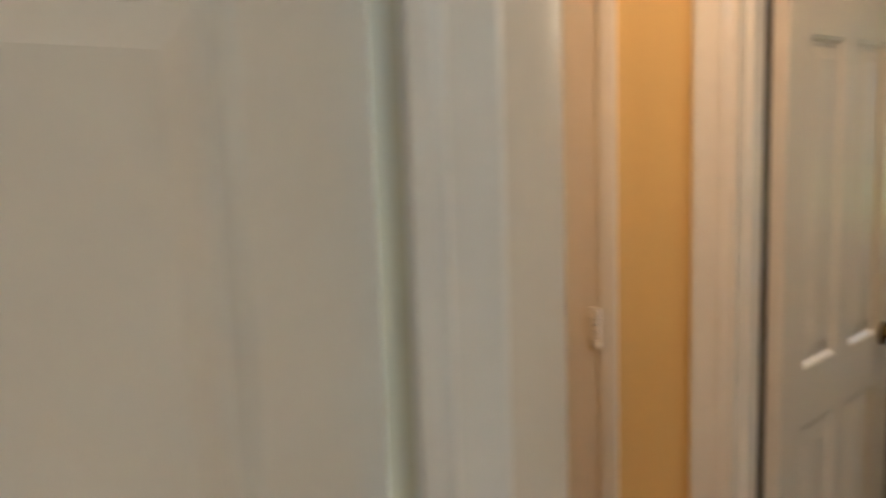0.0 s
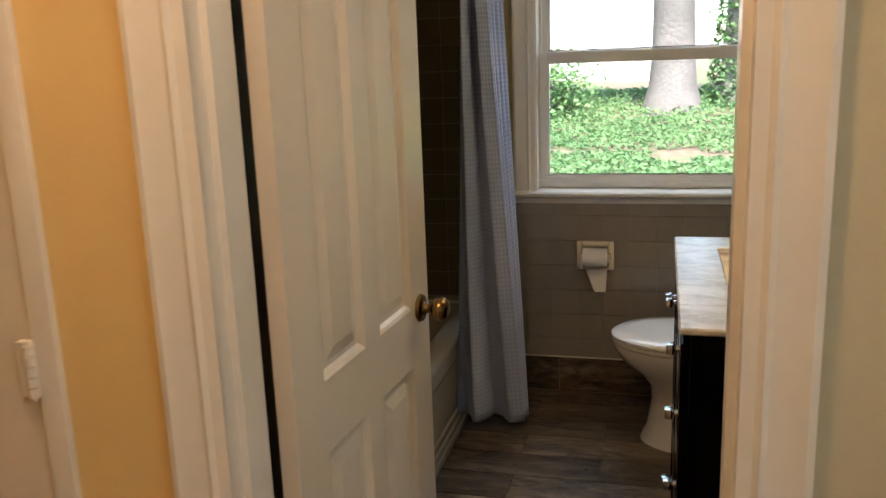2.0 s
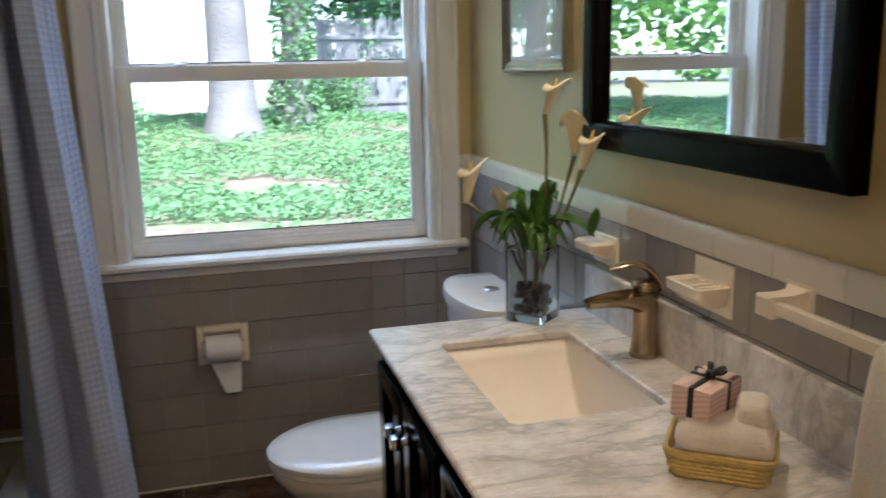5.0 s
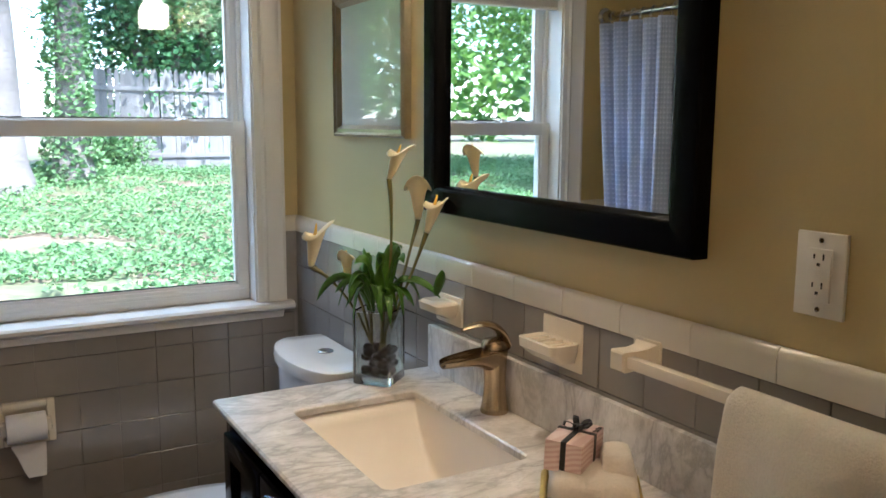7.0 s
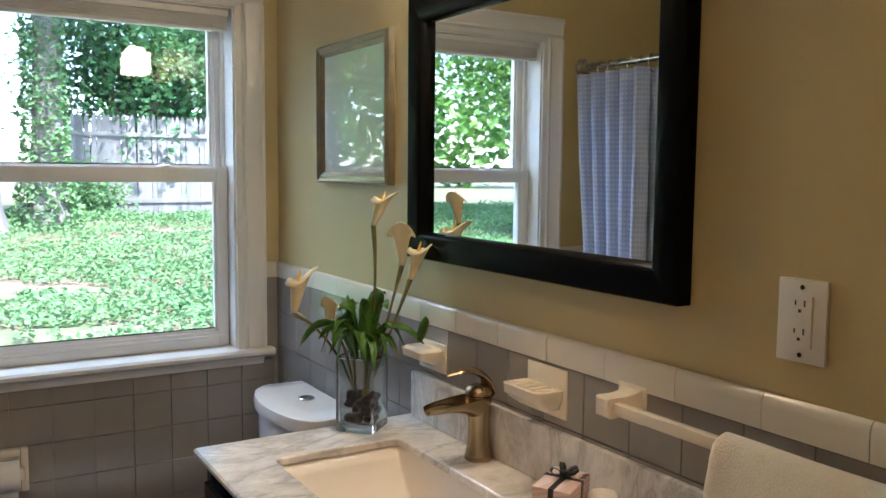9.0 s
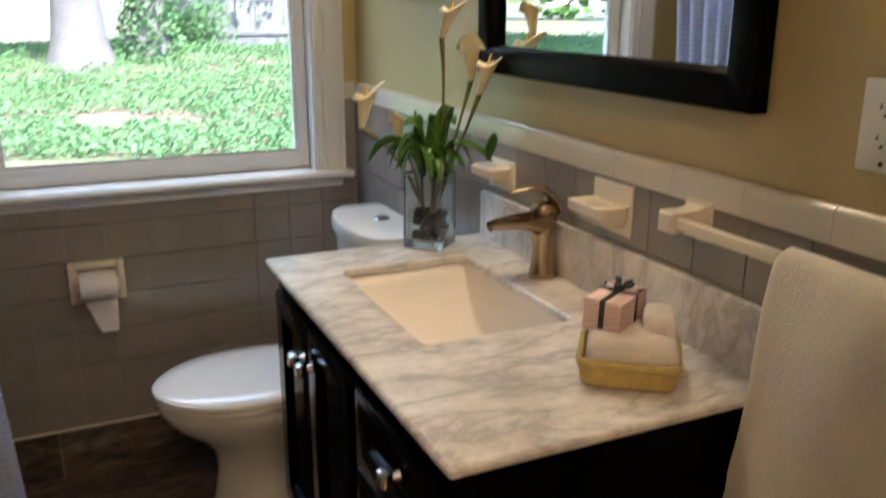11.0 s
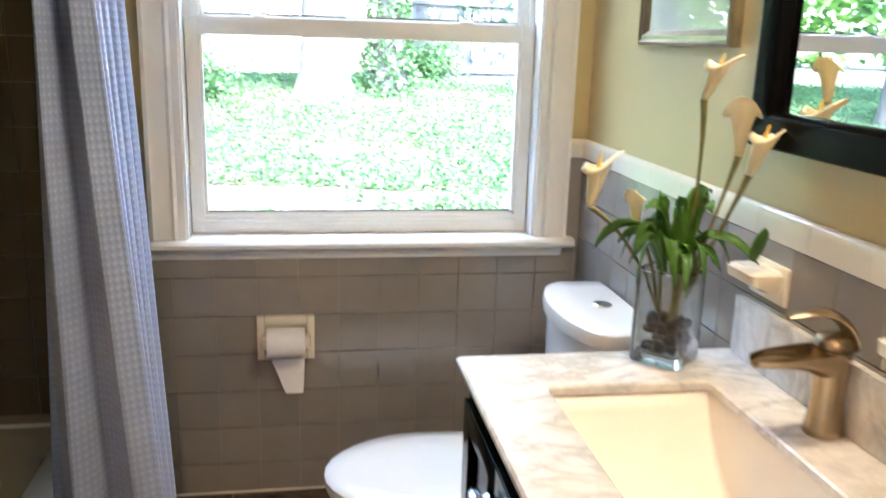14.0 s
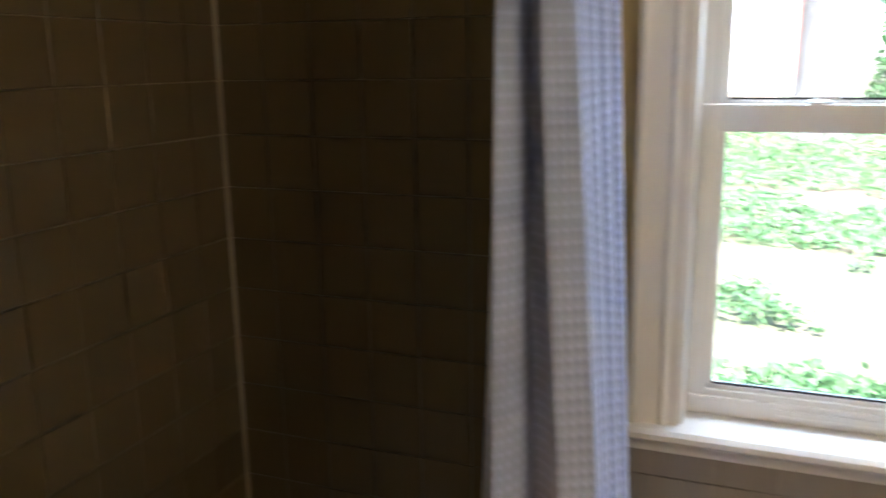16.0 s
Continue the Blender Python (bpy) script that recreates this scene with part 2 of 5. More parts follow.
def foliage(name, dark, light, rough=0.5, through_light=0.35):
    m, nt, b = nodes_of(name)
    rnd = nt.nodes.new("ShaderNodeNewGeometry").outputs["Random Per Island"]
    big = noise_tex(nt, coords(nt, world_space=True), 0.6, 3)
    col = mix_col(nt, 0.5, ramp(nt, rnd, [(0, dark), (1, light)]), ramp(nt, big, [(0.35, dark), (0.65, light)]))
    nt.links.new(col, b.inputs["Base Color"])
    b.inputs["Roughness"].default_value = rough
    t = nt.nodes.new("ShaderNodeBsdfTranslucent")
    nt.links.new(col, t.inputs[0])
    mx = nt.nodes.new("ShaderNodeMixShader")
    mx.inputs[0].default_value = through_light
    nt.links.new(b.outputs[0], mx.inputs[1])
    nt.links.new(t.outputs[0], mx.inputs[2])
    nt.links.new(mx.outputs[0], nt.nodes["Material Output"].inputs[0])
    return m


def soil():
    m, nt, b = nodes_of("leaf_litter_soil")
    v = coords(nt, world_space=True)
    n = noise_tex(nt, v, 9.0, 8, 0.7)
    g = noise_tex(nt, v, 0.7, 4)
    col = ramp(nt, n, [(0.3, (0.06, 0.042, 0.026)), (0.55, (0.16, 0.12, 0.08)), (0.75, (0.28, 0.22, 0.16))])
    col = mix_col(nt, ramp(nt, g, [(0.45, (0, 0, 0)), (0.6, (0.7,) * 3)]), col, (0.07, 0.14, 0.04))
    nt.links.new(col, b.inputs["Base Color"])
    b.inputs["Roughness"].default_value = 0.95
    bump(nt, b, n, 0.8, 0.03)
    return m


def wrapping():
    m, nt, b = nodes_of("pink_striped_paper")
    v = coords(nt, (1, 1, 1), (0.2, 0.1, 0), True)
    w = node(nt, "ShaderNodeTexWave", Scale=42.0, Distortion=6.0, Detail=1.0)
    w.inputs["Detail Scale"].default_value = 0.35
    w.bands_direction = "Z"
    nt.links.new(v, w.inputs["Vector"])
    nt.links.new(ramp(nt, w.outputs["Fac"], [(0.2, (0.62, 0.44, 0.42)), (0.7, (0.72, 0.58, 0.55))]), b.inputs["Base Color"])
    b.inputs["Roughness"].default_value = 0.6
    return m


def glow(name, color, strength):
    m, nt, b = nodes_of(name)
    b.inputs["Base Color"].default_value = (0.9, 0.88, 0.82, 1)
    b.inputs["Emission Color"].default_value = (*color, 1)
    b.inputs["Emission Strength"].default_value = strength
    return m


M_MARBLE, M_PLANK = marble(), plank_tile()
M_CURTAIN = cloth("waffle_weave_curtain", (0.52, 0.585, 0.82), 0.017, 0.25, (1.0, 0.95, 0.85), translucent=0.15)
M_TOWEL = terry("cream_terry", (0.84, 0.76, 0.61))
M_WHITETOWEL = terry("white_terry", (0.86, 0.81, 0.73))
M_GLASS = glass("window_glass")
M_VASE = glass("clear_vase_glass", 0.0, 1.48, (0.96, 0.99, 0.98))
M_MIRROR, _nt, _b = nodes_of("silvered_mirror")
_b.inputs["Metallic"].default_value, _b.inputs["Roughness"].default_value = 1.0, 0.012
_b.inputs["Base Color"].default_value = (0.86, 0.88, 0.86, 1)
M_PRINT, _nt, _b = nodes_of("glazed_pale_print")
_b.inputs["Base Color"].default_value = (0.56, 0.6, 0.53, 1)
_b.inputs["Roughness"].default_value = 0.6
_b.inputs["Coat Weight"].default_value, _b.inputs["Coat Roughness"].default_value, _b.inputs["Coat IOR"].default_value = 1.0, 0.01, 2.8
M_PETAL = foliage("cream_petal", (0.84, 0.75, 0.5), (0.92, 0.86, 0.66), 0.42, 0.3)
M_IVY = foliage("ivy_leaf", (0.06, 0.14, 0.05), (0.18, 0.31, 0.12), 0.75)
M_SHRUB = foliage("evergreen_leaf", (0.03, 0.1, 0.045), (0.11, 0.25, 0.09))
M_CANOPY = foliage("sunlit_tree_leaf", (0.05, 0.14, 0.03), (0.25, 0.42, 0.10), through_light=0.5)
M_SOIL, M_WRAP = soil(), wrapping()
M_SHADE = glow("frosted_lamp_shade", (1.0, 0.8, 0.52), 5.0)


# ---- builders ----
ROOT = {}


def thing(name, at, label, category, group="", kind=""):
    """An empty at the base of a thing, to hold its parts."""
    ob = new(name)
    ob.empty_display_size = 0.05
    ob.location = at
    ROOT[ob] = Vector(at)
    return tagged(ob, label, category, group, kind)


def smooth(me, angle=35):
    me.shade_smooth()
    me.set_sharp_from_angle(angle=radians(angle))


def part(name, bm, material, parent=None, label="", angle=35):
    """Links a bmesh, given in world coordinates, as one mesh object."""
    bmesh.ops.recalc_face_normals(bm, faces=bm.faces)
    me = bpy.data.meshes.new(name)
    bm.to_mesh(me)
    bm.free()
    me.materials.append(material)
    smooth(me, angle)
    ob = new(name, me)
    if parent is not None:
        ob.parent = parent
        if parent in ROOT:
            ob.matrix_parent_inverse = Matrix.Translation(-ROOT[parent])
    return tagged(ob, label)


def box(bm, x0, x1, y0, y1, z0, z1, bev=0.0, seg=2):
    vs = [bm.verts.new((x, y, z)) for x in (x0, x1) for y in (y0, y1) for z in (z0, z1)]
    fs = [bm.faces.new([vs[i] for i in f]) for f in ((0, 1, 3, 2), (4, 6, 7, 5), (0, 4, 5, 1), (2, 3, 7, 6), (0, 2, 6, 4), (1, 5, 7, 3))]
    if bev:
        bmesh.ops.bevel(bm, geom=list({e for f in fs for e in f.edges}), offset=bev, segments=seg, affect="EDGES", profile=0.6)
    return vs


def boxed(*a, **k):
    bm = bmesh.new()
    box(bm, *a, **k)
    return bm


def skin(bm, rings, caps=True, closed=True):
    """Faces between successive rings of points."""
    rows = [[bm.verts.new(p) for p in r] for r in rings]
    n = len(rows[0])
    for a, b in zip(rows, rows[1:]):
        for i in range(n if closed else n - 1):
            j = (i + 1) % n
            bm.faces.new((a[i], a[j], b[j], b[i]))
    if caps and closed:
        bm.faces.new(rows[0])
        bm.faces.new(rows[-1])
    return rows


def lathe(profile, origin, axis="z", seg=24):
    o = Vector(origin)
    rings = []
    for r, h in profile:
        ring = []
        for i in range(seg):
            a = 2 * math.pi * i / seg
            c, s = max(r, 1e-4) * math.cos(a), max(r, 1e-4) * math.sin(a)
            ring.append(o + Vector({"z": (c, s, h), "x": (h, c, s), "y": (s, h, c)}[axis]))
        rings.append(ring)
    bm = bmesh.new()
    skin(bm, rings)
    return bm


def tube(bm, path, radius, seg=8):
    pts = [Vector(p) for p in path]
    rings = []
    up = Vector((0.13, 0.31, 1)).normalized()
    for i, p in enumerate(pts):
        d = (pts[min(i + 1, len(pts) - 1)] - pts[max(i - 1, 0)]).normalized()
        u = d.cross(up)
        if u.length < 0.05:
            u = d.cross(Vector((1, 0, 0)))
        u.normalize()
        v = d.cross(u)
        r = radius[i] if isinstance(radius, (list, tuple)) else radius
        rings.append([p + r * (math.cos(2 * math.pi * k / seg) * u + math.sin(2 * math.pi * k / seg) * v) for k in range(seg)])
    skin(bm, rings)
    return bm


def bez(p0, p1, p2, n=10):
    p0, p1, p2 = Vector(p0), Vector(p1), Vector(p2)
    return [(1 - t) ** 2 * p0 + 2 * t * (1 - t) * p1 + t * t * p2 for t in (i / n for i in range(n + 1))]


def moulding(bm, profile, a, b, out, up=(0, 0, 1)):
    """A moulding whose profile (along up, along out) runs from a to b."""
    a, b, out, up = Vector(a), Vector(b), Vector(out), Vector(up)
    skin(bm, [[p + u * up + o * out for u, o in profile] for p in (a, b)])


def structure(name, bm, material, label, category="wall", angle=35):
    return tagged(part(name, bm, material, None, label, angle), "", category, "", "structure")


# ---- structure ----
CEIL = 2.44
HX0, HX1, HY0 = -2.4, 1.6, -6.0          # hall
BX0, BY0 = -2.0, -2.34                     # bathroom: x from BX0 to 0, y from BY0 to 0
DX0, DX1, DOOR_H = -1.165, -0.455, 2.05    # bathroom doorway
WX0, WX1, WZ0, WZ1 = -1.075, -0.125, 0.865, 1.94  # window opening

ground = bmesh.new()


def land(x, y):
    """Height of the garden: a bank that rises away from the house."""
    return -0.25 + 0.75 * min(1, max(0, (y - 1.0) / 11.5)) + 0.05 * math.sin(x * 0.9 + y * 0.6)


gx = [-400, -120, -40] + [-16 + 0.8 * i for i in range(33)] + [25, 80, 400]
gy = [-400, -60, -8] + [0.35 + 0.8 * i for i in range(24)] + [30, 90, 400]
gv = [[ground.verts.new((x, y, land(x, y) if y > 0 else -0.25)) for x in gx] for y in gy]
for j in range(len(gy) - 1):
    for i in range(len(gx) - 1):
        ground.faces.new((gv[j][i], gv[j][i + 1], gv[j + 1][i + 1], gv[j + 1][i]))
structure("ground", ground, M_SOIL, "brown leaf-littered soil bank rising behind the house", "ground", 180)

bm = bmesh.new()
box(bm, BX0 - 0.12, 0.12, BY0 - 0.12, 0.16, -0.24, -0.008)
floor = structure("floor", bm, M_FLOORGROUT, "dark grout bed under the wood-look floor tiles", "floor")
structure("floor_hall", boxed(HX0 - 0.12, HX1 + 0.12, HY0 - 0.12, BY0 - 0.121, -0.24, 0), M_HALLFLOOR, "warm oak floor of the hallway", "floor")
structure("ceiling", boxed(HX0 - 0.2, HX1 + 0.2, HY0 - 0.2, 0.25, CEIL, CEIL + 0.15), M_CEIL, "flat white painted ceiling", "ceiling")

# window wall with its opening
bm = bmesh.new()
box(bm, BX0 - 0.12, WX0, 0, 0.16, -0.2, CEIL)
box(bm, WX1, 0.12, 0, 0.16, -0.2, CEIL)
box(bm, WX0, WX1, 0, 0.16, -0.2, WZ0)
box(bm, WX0, WX1, 0, 0.16, WZ1, CEIL)
wall_window = structure("wall_north", bm, M_WALL, "khaki painted wall round the window above grey tile")
wall_vanity = structure("wall_east", boxed(0, 0.12, BY0, 0, -0.2, CEIL), M_WALL, "khaki painted wall behind the vanity above grey tile")
wall_tub = structure("wall_west", boxed(BX0 - 0.12, BX0, -1.56, 0, -0.2, CEIL), M_WALL, "wall beside the bathtub, its brown tile darkened for the dim corner")
bm = bmesh.new()
box(bm, DX1 + 0.02, HX1, BY0 - 0.12, BY0, -0.2, CEIL)
box(bm, DX0 - 0.02, DX1 + 0.02, BY0 - 0.12, BY0, DOOR_H + 0.02, CEIL)
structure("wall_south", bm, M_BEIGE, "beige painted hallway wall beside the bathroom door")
CX0, CX1 = -2.085, -1.478                  # closet doorway
bm = bmesh.new()
box(bm, CX1 + 0.012, DX0 - 0.02, BY0 - 0.12, BY0, -0.2, CEIL)
box(bm, HX0 - 0.12, CX0 - 0.012, BY0 - 0.12, BY0, -0.2, CEIL)
box(bm, CX0 - 0.012, CX1 + 0.012, BY0 - 0.12, BY0, 2.045, CEIL)
structure("wall_nook", bm, M_WARMWALL, "strip of hallway wall between two doors, warm lamplight in its colour")
# The dark material here paints the shade in the gap behind the door
structure("wall_closet", boxed(-1.34, -1.25, BY0, -1.56, -0.2, CEIL), M_DIMTILE, "closet side wall behind the open door, coloured dark for the shaded gap")
structure("wall_hall_end", boxed(HX0 - 0.12, HX0, -3.47, BY0 - 0.12, -0.2, CEIL), M_WARMWALL, "plain wall closing the side hallway, warm lamplight in its colour")
# end wall of the bath
structure("wall_tub_end", boxed(BX0 - 0.12, -1.31, -1.66, -1.56, -0.2, CEIL), M_WALL, "plain khaki wall at the foot of the bathtub")
# hall
NX = -0.898
NY0, NY1 = -4.4, -3.66                      # near doorway in the passage wall
bm = bmesh.new()
box(bm, HX0 - 0.12, NX, -3.57, -3.47, -0.2, CEIL)
box(bm, NX - 0.12, NX, NY1 + 0.02, -3.57, -0.2, CEIL)
box(bm, NX - 0.12, NX, HY0, NY0 - 0.02, -0.2, CEIL)
box(bm, NX - 0.12, NX, NY0 - 0.02, NY1 + 0.02, DOOR_H, CEIL)
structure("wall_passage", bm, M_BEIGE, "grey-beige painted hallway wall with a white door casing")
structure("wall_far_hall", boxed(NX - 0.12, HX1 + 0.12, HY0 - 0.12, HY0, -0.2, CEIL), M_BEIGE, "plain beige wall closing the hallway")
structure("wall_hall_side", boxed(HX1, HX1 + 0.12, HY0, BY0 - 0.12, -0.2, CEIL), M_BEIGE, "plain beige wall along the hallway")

# casings
CASING = [(0, 0), (0.088, 0), (0.088, 0.022), (0.078, 0.024), (0.066, 0.018), (0.034, 0.014), (0.026, 0.017), (0.018, 0.011), (0, 0.009)]


def casing(name, label, inner, outer_dir, z0, z1, out, head=None):
    """A vertical casing board: its moulded profile runs away from the opening."""
    bm = bmesh.new()
    moulding(bm, CASING, (*inner, z0), (*inner, z1), out, outer_dir)
    if head is not None:
        moulding(bm, CASING, (*inner, z1), (*head, z1), out, (0, 0, 1))
    return structure(name, bm, M_TRIM, label, "trim", 20)


yh = BY0 - 0.12
casing("door_trim_right", "white moulded casing on the bathroom doorway", (DX1, yh), (1, 0, 0), 0, DOOR_H, (0, -1, 0))
casing("door_trim_left", "white moulded casing beside the warm-tinted wall strip", (DX0, yh), (-1, 0, 0), 0, DOOR_H, (0, -1, 0), (DX1, yh))
bm = bmesh.new()
box(bm, DX0 - 0.02, DX0, yh - 0.002, BY0 + 0.002, 0, DOOR_H)
box(bm, DX1, DX1 + 0.02, yh - 0.002, BY0 + 0.002, 0, DOOR_H)
box(bm, DX0, DX1, yh - 0.002, BY0 + 0.002, DOOR_H, DOOR_H + 0.02)
box(bm, DX1 - 0.012, DX1, yh + 0.03, BY0 - 0.042, 0, DOOR_H)
box(bm, DX0, DX0 + 0.012, yh + 0.03, BY0 - 0.042, 0, DOOR_H)
structure("door_jamb", bm, M_TRIM, "white painted jamb of the bathroom doorway", "trim")
bm = bmesh.new()
for x0, x1 in ((CX1 + 0.002, CX1 + 0.044), (CX0 - 0.044, CX0 - 0.002)):
    box(bm, x0, x1, yh - 0.014, yh + 0.0, 0, 2.09, 0.004)
box(bm, CX0 - 0.002, CX1 + 0.002, yh - 0.014, yh, 2.042, 2.09, 0.004)
box(bm, CX1 + 0.0025, CX1 + 0.012, yh, BY0, 0, 2.045)
box(bm, CX0 - 0.012, CX0 - 0.0025, yh, BY0, 0, 2.045)
structure("closet_trim", bm, M_TRIM, "narrow white casing round the closet door", "trim")
casing("passage_trim", "white moulded casing on the passage doorway", (NX, NY1), (0, 1, 0), 0, DOOR_H, (1, 0, 0))
# Strip added over the wall end; its tan colour holds the shade there
structure("passage_shade_strip", boxed(NX, NX + 0.005, NY1 + 0.0885, -3.469, 0, DOOR_H + 0.3, 0.001), M_DOOR, "thin tan strip beside the passage casing, shade in its colour", "trim")
casing("passage_trim_far", "white moulded casing on the passage doorway", (NX, NY0), (0, -1, 0), 0, DOOR_H, (1, 0, 0))

# window trim: casing, stool and apron
zc = 0.885
bm = bmesh.new()
moulding(bm, CASING, (WX0 + 0.012, 0, zc), (WX0 + 0.012, 0, WZ1), (0, -1, 0), (-1, 0, 0))
moulding(bm, CASING, (WX1 - 0.012, 0, zc), (WX1 - 0.012, 0, WZ1), (0, -1, 0), (1, 0, 0))
moulding(bm, CASING, (WX0 - 0.076, 0, WZ1 - 0.012), (WX1 + 0.076, 0, WZ1 - 0.012), (0, -1, 0), (0, 0, 1))
structure("window_trim", bm, M_TRIM, "white moulded casing round the window", "trim", 20)
bm = bmesh.new()
prof = [(0, 0), (0, 0.036), (0.008, 0.046), (0.018, 0.046), (0.025, 0.038), (0.025, 0)]
moulding(bm, prof, (-1.2, -0.001, 0.86), (-0.03, -0.001, 0.86), (0, -1, 0))
box(bm, WX0, WX1, -0.001, 0.065, 0.862, 0.885)
structure("window_stool", bm, M_TRIM, "white painted window stool with a rounded nose", "trim", 40)
bm = bmesh.new()
moulding(bm, [(0, 0), (0.026, 0), (0.026, 0.026), (0.02, 0.026), (0.008, 0.018), (0, 0.016)], (-1.165, -0.001, 0.834), (-0.06, -0.001, 0.834), (0, -1, 0))
structure("window_apron", bm, M_TRIM, "white moulded apron under the window stool", "trim", 20)
bm = bmesh.new()
for x0, x1 in ((WX0, WX0 + 0.018), (WX1 - 0.018, WX1)):
    box(bm, x0, x1, 0.0, 0.158, 0.886, WZ1)
box(bm, WX0 + 0.018, WX1 - 0.018, 0.0, 0.158, WZ1 - 0.018, WZ1)
box(bm, WX0 + 0.018, WX1 - 0.018, 0.066, 0.158, WZ0, 0.888)
for x0, x1 in ((WX0 + 0.018, WX0 + 0.03), (WX1 - 0.03, WX1 - 0.018)):
    box(bm, x0, x1, 0.085, 0.098, 0.89, WZ1 - 0.018)
structure("window_jamb", bm, M_VINYL, "white jamb lining of the window", "trim")

window = thing("window_1", (-0.6, 0.08, 0.89), "white double-hung vinyl window with two clear panes", "window", kind="structure")


def sash(name, x0, x1, z0, z1, y, stile, top, bottom):
    bm = bmesh.new()
    t = 0.032
    box(bm, x0, x0 + stile, y, y + t, z0, z1, 0.003)
    box(bm, x1 - stile, x1, y, y + t, z0, z1, 0.003)
    box(bm, x0 + stile - 0.002, x1 - stile + 0.002, y, y + t, z1 - top, z1, 0.003)
    box(bm, x0 + stile - 0.002, x1 - stile + 0.002, y, y + t, z0, z0 + bottom, 0.003)
    # stepped glazing bead
    g = 0.008
    box(bm, x0 + stile - 0.002, x0 + stile + g, y + 0.006, y + t - 0.004, z0 + bottom, z1 - top)
    box(bm, x1 - stile - g, x1 - stile + 0.002, y + 0.006, y + t - 0.004, z0 + bottom, z1 - top)
    box(bm, x0 + stile, x1 - stile, y + 0.006, y + t - 0.004, z0 + bottom - 0.002, z0 + bottom + g)
    ob = part(name, bm, M_VINYL, window)
    part("gasket", boxed(x0 + stile + g, x1 - stile - g, y + 0.009, y + 0.0135, z0 + bottom + g, z0 + bottom + g + 0.0035), M_SLOT, ob, "thin dark glazing gasket")
    part("bottom_ledge", boxed(x0 + 0.004, x1 - 0.004, y - 0.006, y + 0.002, z0 + bottom - 0.02, z0 + bottom - 0.012, 0.002), M_VINYL, ob)
    pane = part("pane", boxed(x0 + stile, x1 - stile, y + 0.014, y + 0.018, z0 + bottom, z1 - top), M_GLASS, ob, "clear glass pane")
    pane.visible_shadow = False
    return ob


lower = sash("lower_sash", WX0 + 0.02, WX1 - 0.02, 0.889, 1.448, 0.06, 0.034, 0.046, 0.046)
upper = sash("upper_sash", WX0 + 0.02, WX1 - 0.02, 1.41, WZ1 - 0.02, 0.1, 0.034, 0.04, 0.036)
for x in (-0.87, -0.33):
    bm = lathe([(0.0, 0.0), (0.022, 0.0), (0.022, 0.006), (0.012, 0.01), (0.0, 0.012)], (x, 0.082, 1.446), seg=16)
    box(bm, x - 0.004, x + 0.03, 0.076, 0.088, 1.455, 1.461, 0.002)
    part("sash_lock", bm, M_VINYL, lower, "white cam lock")
bm = bmesh.new()
for i in range(3):
    box(bm, -0.9, -0.3, 0.059 - 0.002 * i, 0.061, 0.896 + 0.012 * i, 0.9 + 0.012 * i)
part("lift_rail", bm, M_VINYL, lower)

blind = thing("window_blind", (-0.6, 0.03, 1.87), "white mini blind drawn up to the window head", "blind")
part("head_rail", boxed(WX0 + 0.025, WX1 - 0.025, 0.005, 0.045, 1.9, 1.92, 0.003), M_VINYL, blind)
for i in range(6):
    part("slat", boxed(WX0 + 0.03, WX1 - 0.03, 0.008, 0.042, 1.869 + 0.0052 * i, 1.8722 + 0.0052 * i), M_VINYL, blind)
part("bottom_rail", boxed(WX0 + 0.03, WX1 - 0.03, 0.008, 0.042, 1.856, 1.867, 0.003), M_VINYL, blind)
part("tilt_wand", tube(bmesh.new(), [(-0.2, 0.01, 1.91), (-0.195, 0.005, 1.5), (-0.185, 0.01, 1.16)], 0.0022), M_VINYL, blind)
part("lift_cord", tube(bmesh.new(), bez((-0.165, 0.008, 1.91), (-0.19, -0.002, 1.4), (-0.15, -0.028, 1.12)), 0.0013, 6), M_VINYL, blind)


